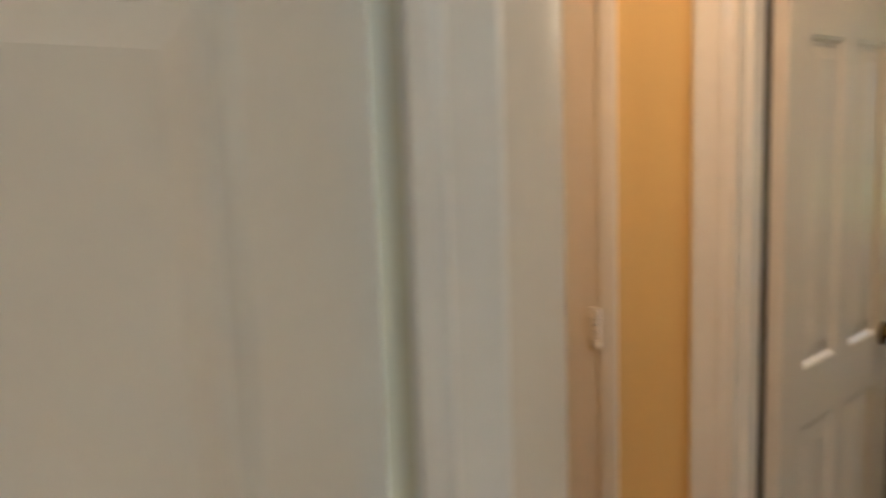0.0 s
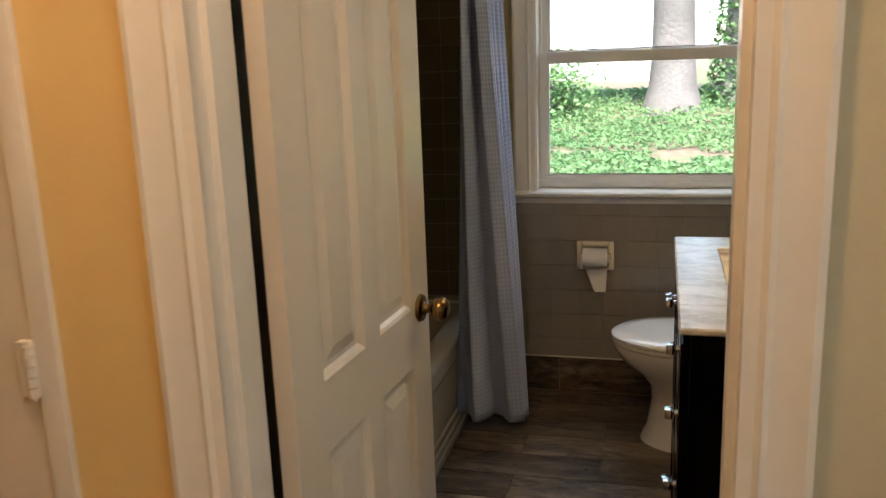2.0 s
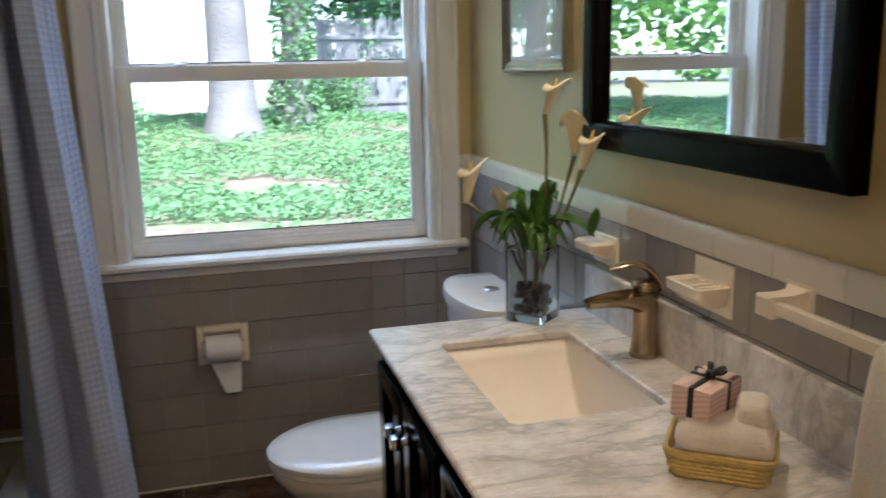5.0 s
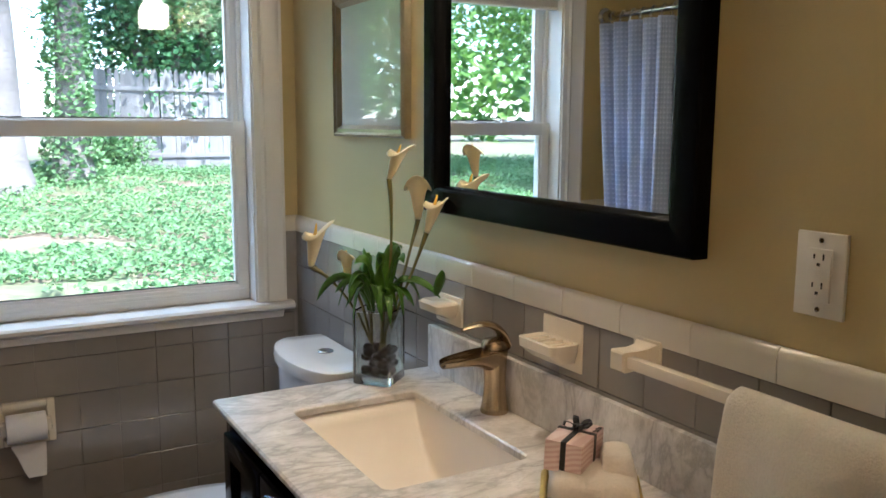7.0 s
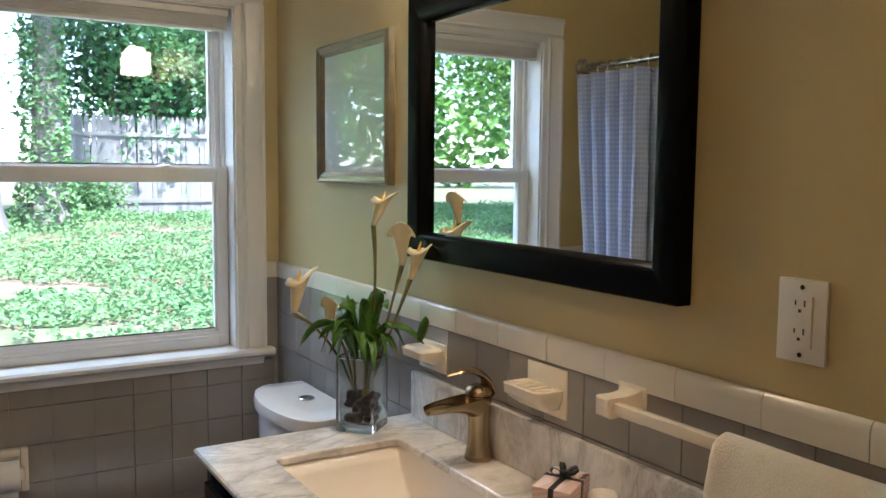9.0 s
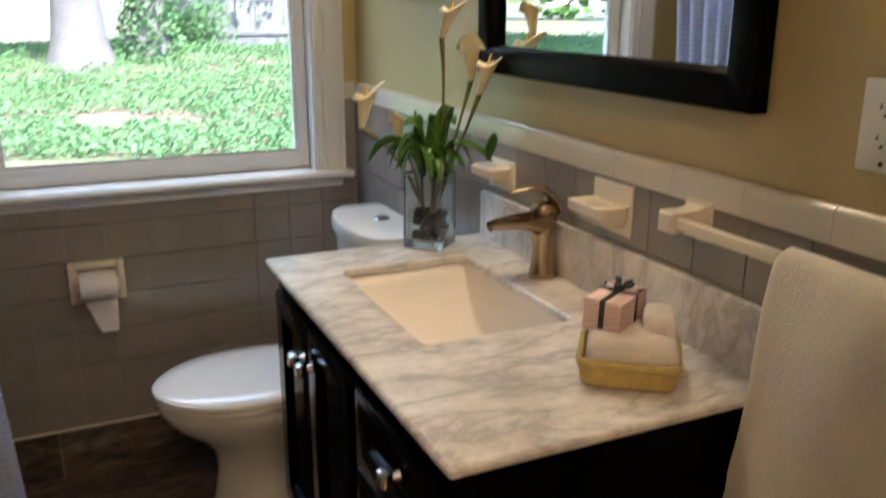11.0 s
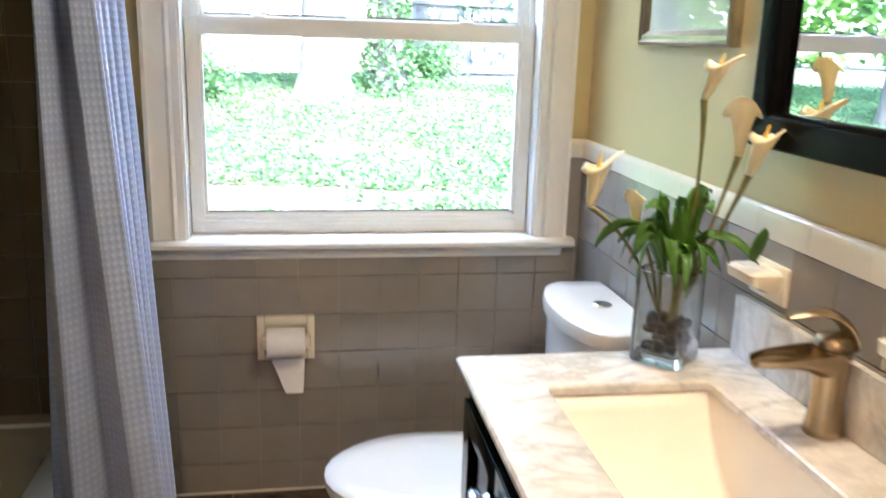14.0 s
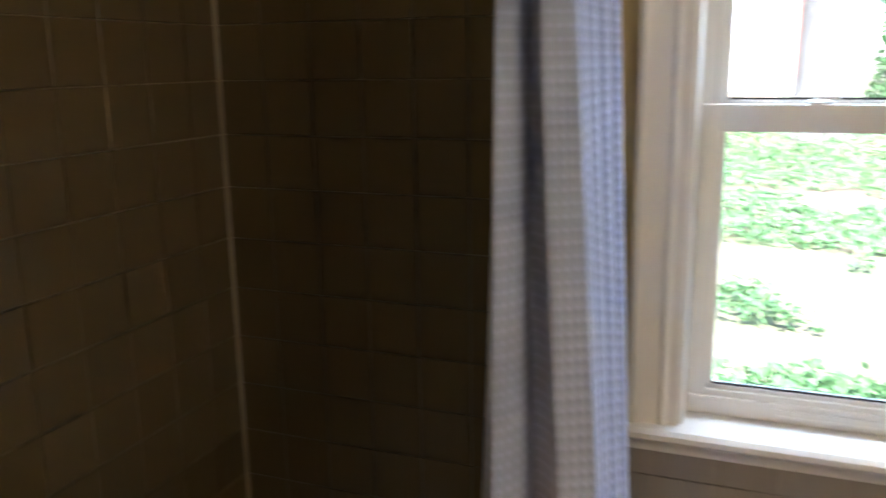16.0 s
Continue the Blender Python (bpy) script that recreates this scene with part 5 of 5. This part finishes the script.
# ---- garden ----
def leaf_cloud(name, points, size, material, label, category, parent=None, seed=3, flat=0.5):
    """Many small folded leaves, one at each point, with random turns."""
    rng = np.random.default_rng(seed)
    n = len(points)
    pts = np.asarray(points, dtype=float)
    d = rng.normal(size=(n, 3))
    d[:, 2] *= flat
    d /= np.linalg.norm(d, axis=1)[:, None]
    up = rng.normal(size=(n, 3)) * 0.6 + np.array([0, 0, 1.0])
    side = np.cross(d, up)
    side /= np.maximum(1e-6, np.linalg.norm(side, axis=1))[:, None]
    s = (size * rng.uniform(0.6, 1.3, n))[:, None]
    nrm = np.cross(side, d)
    quad = np.stack([pts - d * s * 0.5, pts + side * s * 0.42 + nrm * s * 0.12, pts + d * s * 0.62, pts - side * s * 0.42 + nrm * s * 0.12], axis=1)
    faces = []
    for i in range(n):
        faces += [(4 * i, 4 * i + 1, 4 * i + 2), (4 * i, 4 * i + 2, 4 * i + 3)]
    me = bpy.data.meshes.new(name)
    me.from_pydata(quad.reshape(-1, 3).tolist(), [], faces)
    me.materials.append(material)
    ob = new(name, me)
    if parent is not None:
        ob.parent = parent
        if parent in ROOT:
            ob.matrix_parent_inverse = Matrix.Translation(-ROOT[parent])
        return tagged(ob, label)
    return tagged(ob, label, category, "", "stuff")


rng = np.random.default_rng(5)
n = 130000
ys = 2.2 + 13.5 * rng.random(n) ** 1.3
xs = rng.uniform(-1, 1, n) * (2.5 + 0.62 * ys) - 1.5 - 0.12 * ys
keep = []
for x, y in zip(xs, ys):
    v = noise.noise(Vector((x * 0.45, y * 0.6, 0.3))) + 0.5 * noise.noise(Vector((x * 1.4, y * 1.8, 4)))
    if v > -0.45 + (0.62 if y < 5.4 else 0):
        keep.append((x, y, land(x, y) + 0.03 + 0.16 * rng.random() * max(0.3, 0.6 + v)))
leaf_cloud("ivy_groundcover", keep, 0.054, M_IVY, "bright green ivy covering the sunlit bank", "ivy", seed=9)


def clumps(centre, radii, count, per, spread, seed, hollow=0.55):
    """Leaf positions gathered in clumps over an uneven crown."""
    r = np.random.default_rng(seed)
    out = []
    for _ in range(count):
        d = r.normal(size=3)
        d /= np.linalg.norm(d)
        k = hollow + (1.08 - hollow) * r.random()
        c = np.array(centre) + d * np.array(radii) * k
        out.extend((c + r.normal(size=(per, 3)) * spread).tolist())
    return out


def trunk_mesh(x, y, r0, r1, h, seed):
    bm = bmesh.new()
    rings = []
    z0 = land(x, y) - 0.15
    for i in range(15):
        t = i / 14
        flare = 1 + 0.55 * math.exp(-t * h / 0.35)
        ring = []
        for k in range(18):
            a = 2 * math.pi * k / 18
            rr = (r0 + (r1 - r0) * t) * flare * (1 + 0.1 * noise.noise(Vector((math.cos(a) * 1.5, math.sin(a) * 1.5, seed + t * 3))))
            ring.append(Vector((x + rr * math.cos(a) + 0.15 * math.sin(t * 2 + seed) * t, y + rr * math.sin(a), z0 + h * t)))
        rings.append(ring)
    skin(bm, rings)
    return bm


def tree(x, y, r0, h, crown_z, crown_r, seed, label, ivy=0, leaves=True):
    t = thing("tree", (x, y, land(x, y)), label, "tree", "trees in the garden")
    part("trunk", trunk_mesh(x, y, r0, r0 * 0.45, h, seed), M_BARK, t, "", 60)
    random.seed(seed)
    for i in range(5):
        a = random.uniform(0, 6.28)
        z = land(x, y) + h * random.uniform(0.5, 0.9)
        L = crown_r * random.uniform(0.5, 0.9)
        part("limb", tube(bmesh.new(), bez((x, y, z), (x + 0.5 * L * math.cos(a), y + 0.5 * L * math.sin(a), z + 0.3), (x + L * math.cos(a), y + L * math.sin(a), z + 1.2), 6), [r0 * 0.3 * (1 - 0.12 * k) for k in range(7)], 8), M_BARK, t)
    if leaves:
        leaf_cloud("crown", clumps((x, y, land(x, y) + crown_z), (crown_r, crown_r, crown_r * 0.7), 170, 110, 0.34, seed), 0.095, M_CANOPY, "loose sunlit crown", "", t, seed)
    if ivy:
        r = np.random.default_rng(seed)
        pts = []
        for _ in range(ivy):
            a, z = r.uniform(0, 6.28), r.random() ** 1.2 * 4.2
            rr = r0 * (1.0 - 0.1 * z / 4) * 1.02 + 0.3 * math.exp(-z) * r.random() + 0.07 * r.random()
            pts.append((x + rr * math.cos(a), y + rr * math.sin(a), land(x, y) + z))
        leaf_cloud("climbing_ivy", pts, 0.085, M_IVY, "ivy climbing the trunk", "", t, seed + 1)
    return t


tree(-0.4, 11.4, 0.38, 7.5, 6.8, 2.8, 3, "stout grey oak trunk standing in the ivy")
tree(0.65, 11.9, 0.26, 7.5, 6.6, 2.6, 7, "grey tree trunk wrapped in climbing ivy", ivy=3600)
tree(-5.2, 12.5, 0.22, 7.0, 5.5, 2.6, 11, "slim tree with a bright green leafy crown")
tree(-8.2, 9.5, 0.2, 6.5, 4.4, 2.6, 15, "slim tree with a bright green leafy crown")
tree(-11.5, 12.5, 0.25, 7.0, 4.6, 3.2, 19, "slim tree with a bright green leafy crown")
tree(-7.0, 15.5, 0.25, 8.0, 4.2, 3.2, 23, "slim tree with a bright green leafy crown")

# shrubs: low ones in the ivy, and the dark evergreens behind the fence
for x, y, rx, rz, cnt, mat_, lab, seed in ((-3.0, 9.2, 0.5, 0.6, 30, M_IVY, "low green shrub growing in the ivy", 33), (-2.2, 10.8, 0.5, 0.5, 30, M_IVY, "low loose shrub beside the tree", 41), (1.7, 13.8, 0.5, 0.5, 36, M_IVY, "green growth climbing against the fence", 45),
                                           (3.2, 16.6, 2.4, 3.4, 520, M_SHRUB, "tall dark evergreen behind the fence", 35), (6.4, 17.2, 2.2, 3.2, 380, M_SHRUB, "tall dark evergreen behind the fence", 37),
                                           (9.6, 17.2, 2.4, 3.2, 200, M_SHRUB, "tall dark evergreen behind the fence", 38), (-14.5, 14.0, 2.6, 3.2, 200, M_CANOPY, "large leafy shrub at the garden's edge", 39)):
    s = thing("shrub", (x, y, land(x, y)), lab, "shrub", "garden shrubs")
    bm = bmesh.new()
    random.seed(seed)
    for i in range(6):
        a = random.uniform(0, 6.28)
        tube(bm, bez((x, y, land(x, y) - 0.1), (x + 0.2 * rx * math.cos(a), y + 0.2 * rx * math.sin(a), land(x, y) + rz * 0.6), (x + 0.6 * rx * math.cos(a), y + 0.6 * rx * math.sin(a), land(x, y) + rz * 1.2), 5), 0.02 + 0.02 * rz, 6)
    part("branches", bm, M_BARK, s)
    leaf_cloud("crown", clumps((x, y, land(x, y) + rz * 0.95), (rx, rx, rz), cnt, 48, 0.16 + 0.04 * rz, seed, 0.35), 0.08 + 0.012 * rz, mat_, "dense leafy crown", "", s, seed)

leaf_cloud("far_woods", [p for i in (0, 1, 2, 3, 8, 9, 10, 11, 12) for p in clumps((-30 + 5 * i, 34 + (i % 3) * 3, 3.5 + (i % 4)), (4.0, 2.0, 4.5), 42, 24, 0.7, 60 + i)], 0.6, M_CANOPY, "hazy sunlit woods far behind the fence", "woods", seed=71)

# neighbour's house
hs = thing("house", (-3.5, 26, 0.3), "white sided house with a brick corner and grey roof", "house")
part("wall", boxed(-8.5, -0.2, 25, 31, -0.3, 4.6), M_SIDING, hs)
bm = bmesh.new()
for i in range(26):
    box(bm, -8.52, -0.6, 24.97, 25.0, 0.4 + 0.16 * i, 0.4 + 0.16 * i + 0.145)
part("siding", bm, M_SIDING, hs)
part("brick_corner", boxed(-0.6, -0.15, 24.93, 25.4, -0.3, 4.6), M_BRICK, hs, "red brick corner")
bm = bmesh.new()
skin(bm, [[Vector((x, 24.5, 4.55)), Vector((x, 28, 7.2)), Vector((x, 31.5, 4.55)), Vector((x, 31.5, 4.4)), Vector((x, 24.5, 4.4))] for x in (-8.9, 0.2)])
part("roof", bm, M_ROOF, hs, "grey shingle roof")
for wx in (-7.4,):
    w_ = part("window", boxed(wx - 0.5, wx + 0.5, 24.93, 24.99, 1.6, 3.0), M_TRIM, hs)
    for i in range(2):
        part("pane", boxed(wx - 0.42, wx + 0.42, 24.915, 24.935, 1.68 + 0.68 * i, 2.26 + 0.68 * i), M_SLOT, w_, "dark window pane")

# picket fence
fence = thing("fence", (3.0, 14.6, 0.5), "weathered grey wooden stockade fence with pointed pickets", "fence")
fy = 14.6
zb = 0.36
bm = bmesh.new()
skin(bm, [[Vector((x, y, z)) for x, z in ((-0.045, 0), (0.045, 0), (0.045, 1.97), (0.03, 2.05), (0, 2.1), (-0.03, 2.05), (-0.045, 1.97))] for y in (0, 0.018)])
bmesh.ops.recalc_face_normals(bm, faces=bm.faces)
pk = bpy.data.meshes.new("picket")
bm.to_mesh(pk)
bm.free()
pk.materials.append(M_FENCE)
random.seed(17)
for i in range(88):
    x = 1.4 + i * 0.0935
    o = new("picket", pk)
    o.parent = fence
    o.matrix_parent_inverse = Matrix.Translation(-ROOT[fence])
    o.matrix_basis = pose(x, fy + random.uniform(-0.004, 0.004), zb + random.uniform(-0.02, 0.02), 0, random.uniform(-0.8, 0.8), 0)
for z in (0.4, 1.68):
    part("rail", boxed(1.35, 9.65, fy - 0.04, fy - 0.003, zb + z, zb + z + 0.08, 0.004), M_FENCE, fence)
for i in range(4):
    part("post", boxed(1.4 + 2.7 * i, 1.5 + 2.7 * i, fy + 0.022, fy + 0.12, zb - 0.2, zb + 1.9), M_FENCE, fence)


# ---- pieces: floor planks, wall tiles, cap tiles ----
def piece_mesh(name, a, b, t, bev, material, axis):
    """A slab a by b, t thick, with eased edges; its back lies at 0 and it faces along axis."""
    i = bev
    loops = [[(0, 0), (a, 0), (a, b), (0, b)], [(0, 0), (a, 0), (a, b), (0, b)], [(i, i), (a - i, i), (a - i, b - i), (i, b - i)]]
    hs_ = (0, t - i * 0.7, t)
    verts, faces = [], []
    for loop, h in zip(loops, hs_):
        for u, v in loop:
            verts.append({"-y": (u, -h, v), "-x": (-h, u, v), "+x": (h, u, v), "+z": (u, v, h)}[axis])
    for k in (0, 4):
        for j in range(4):
            faces.append((k + j, k + (j + 1) % 4, k + 4 + (j + 1) % 4, k + 4 + j))
    faces.append((8, 9, 10, 11))
    if axis in ("-x",):
        faces = [f[::-1] for f in faces]
    me = bpy.data.meshes.new(name)
    me.from_pydata(verts, [], faces)
    me.materials.append(material)
    me.validate()
    bm = bmesh.new()
    bm.from_mesh(me)
    bmesh.ops.recalc_face_normals(bm, faces=bm.faces)
    bm.to_mesh(me)
    bm.free()
    return me


MESHES = {}


def piece(name, size, t, bev, material, axis, at, parent):
    key = (name, round(size[0], 4), round(size[1], 4), axis, material.name)
    if key not in MESHES:
        MESHES[key] = piece_mesh(name, size[0], size[1], t, bev, material, axis)
    o = new(name, MESHES[key])
    o.location = at
    o.parent = parent
    return o


# floor planks, laid across the room
random.seed(2)
PW, PL, G = 0.1665, 0.6, 0.003
row = 0
y = -0.972 - 9 * PW
while y < -0.02:
    y1 = min(y + PW - G, -0.013)
    x = -1.035 if row % 2 else -0.74
    while x > TX:
        x -= PL
    while x < -0.01:
        xa, xb = max(x, TX + 0.014), min(x + PL - G, -0.004)
        if xb - xa > 0.03 and y1 > BY0 - 0.1:
            ya = max(y, BY0 - 0.118)
            piece("floor_tile", (xb - xa, y1 - ya), 0.008, 0.0012, M_PLANK, "+z", (xa, ya, -0.008), floor)
        x += PL
    row += 1
    y += PW
# skirting cut from the same planks
for xa, xb in ((-1.297, -0.97), (-0.967, -0.37), (-0.367, -0.012)):
    piece("skirting_tile", (xb - xa, 0.152), 0.012, 0.001, M_PLANK, "-y", (xa, -0.001, 0.001), wall_window)
for ya, yb in ((-0.86, -0.015), (-2.335, -1.79)):
    piece("skirting_tile", (yb - ya, 0.152), 0.012, 0.001, M_PLANK, "-x", (-0.001, ya, 0.001), wall_vanity)
structure("skirting_bead", tube(bmesh.new(), [(-1.295, -0.009, 0.156), (-0.012, -0.009, 0.156)], 0.004, 8), M_CAP, "pale caulk bead along the top of the skirting tiles", "trim")

# grout beds
bm = bmesh.new()
box(bm, TX + 0.005, -0.0015, -0.004, -0.0005, 0.1, 0.842)
box(bm, TX + 0.005, -1.16, -0.004, -0.0005, 0.842, 1.11)
box(bm, -0.06, -0.0015, -0.004, -0.0005, 0.842, 1.11)
structure("grout_north", bm, M_GROUT, "grout bed behind the grey wall tiles", "grout")
structure("grout_east", boxed(-0.004, -0.0005, BY0 + 0.001, -0.005, 0.1, 1.11), M_GROUT, "grout bed behind the grey wall tiles", "grout")
structure("grout_tub", boxed(BX0 + 0.0045, TX + 0.004, -0.004, -0.0005, 0.36, 1.684), M_TUBGROUT, "grout bed of the tub surround", "grout")
structure("grout_tub_side", boxed(BX0 + 0.0005, BX0 + 0.004, -1.559, -0.0005, 0.36, 1.684), M_TUBGROUT, "grout bed of the tub surround", "grout")

TS, TG = 0.1075, 0.0022
zrows = [0.16] + [0.246 + TS * k for k in range(9)]
for k, z in enumerate(zrows[:-1]):
    h = zrows[k + 1] - z - TG
    if z > 1.1:
        continue
    # under the window
    x = -0.128 - 0.1085 * 11
    while x < -0.005:
        xa, xb = max(x, TX + 0.006), min(x + 0.1085 - TG, -0.0125)
        clear = not (px0 - 0.002 < (xa + xb) / 2 < px1 + 0.002 and pz0 - 0.02 < z + h / 2 < pz1 + 0.02)
        under = z + h < 0.842 or xb < -1.17 or xa > -0.058
        hh, za = h, z
        if not under and z < 0.83:
            hh = 0.844 - z
            under = True
        if xb - xa > 0.008 and under:
            piece("wall_tile", (xb - xa, hh), 0.0065, 0.0003, M_TILE, "-y", (xa, -0.004, za), wall_window)
        x += 0.1085
    # behind the vanity
    y = -1.693 - 0.109 * 6
    while y < -0.01:
        ya, yb = max(y, BY0 + 0.004), min(y + 0.109 - TG, -0.0115)
        hidden = z + h < VZ - 0.05 and ya > VY0 and yb < VY1
        if yb - ya > 0.008 and not hidden:
            piece("wall_tile", (yb - ya, h), 0.0065, 0.0003, M_TILE, "-x", (-0.004, ya, z), wall_vanity)
        y += 0.109

# cream cap course
bm = bmesh.new()
CAPP = [(0, 0), (0, 0.009), (0.034, 0.0105), (0.044, 0.009), (0.049, 0.005), (0.05, 0)]


def cap(a, b, out, parent):
    bm = bmesh.new()
    moulding(bm, CAPP, a, b, out)
    part("cap_tile", bm, M_CAP, parent, "", 50)


y = -1.071 - 0.152 * 8
while y < -0.02:
    cap((-0.003, max(y, BY0 + 0.003) + 0.0008, 1.1055), (-0.003, min(y + 0.1512, -0.0125), 1.1055), (-1, 0, 0), wall_vanity)
    y += 0.152
x = BX0 + 0.012
while x < TX:
    cap((x, -0.003, 1.685), (min(x + 0.1512, TX + 0.004), -0.003, 1.685), (0, -1, 0), wall_window)
    x += 0.152
y = -1.08
while y < -0.02:
    cap((BX0 + 0.003, y, 1.685), (BX0 + 0.003, min(y + 0.1512, -0.0125), 1.685), (1, 0, 0), wall_tub)
    y += 0.152
cap((-0.0565, -0.003, 1.1055), (-0.003, -0.003, 1.1055), (0, -1, 0), wall_window)
structure("corner_caulk", tube(bmesh.new(), [(BX0 + 0.012, -0.012, 0.39), (BX0 + 0.012, -0.012, 1.68)], 0.0055, 8), M_TUBGROUT, "pale caulk bead in the corner of the surround", "trim")
cap((-1.30, -0.003, 1.1055), (-1.168, -0.003, 1.1055), (0, -1, 0), wall_window)

# tub surround
TB = 0.108
z = 0.416
while z < 1.65:
    x = BX0 + 0.008
    while x < TX - 0.002:
        xb = min(x + TB - TG, TX + 0.002)
        if xb - x > 0.01:
            piece("surround_tile", (xb - x, TB - TG), 0.0065, 0.0012, M_DIMTILE, "-y", (x, -0.004, z), wall_window)
        x += TB
    y = -1.08
    while y < -0.012:
        yb = min(y + TB - TG, -0.0115)
        if yb - y > 0.01:
            piece("surround_tile", (yb - y, TB - TG), 0.0065, 0.0012, M_DIMTILE, "+x", (BX0 + 0.004, y, z), wall_tub)
        y += TB
    z += TB
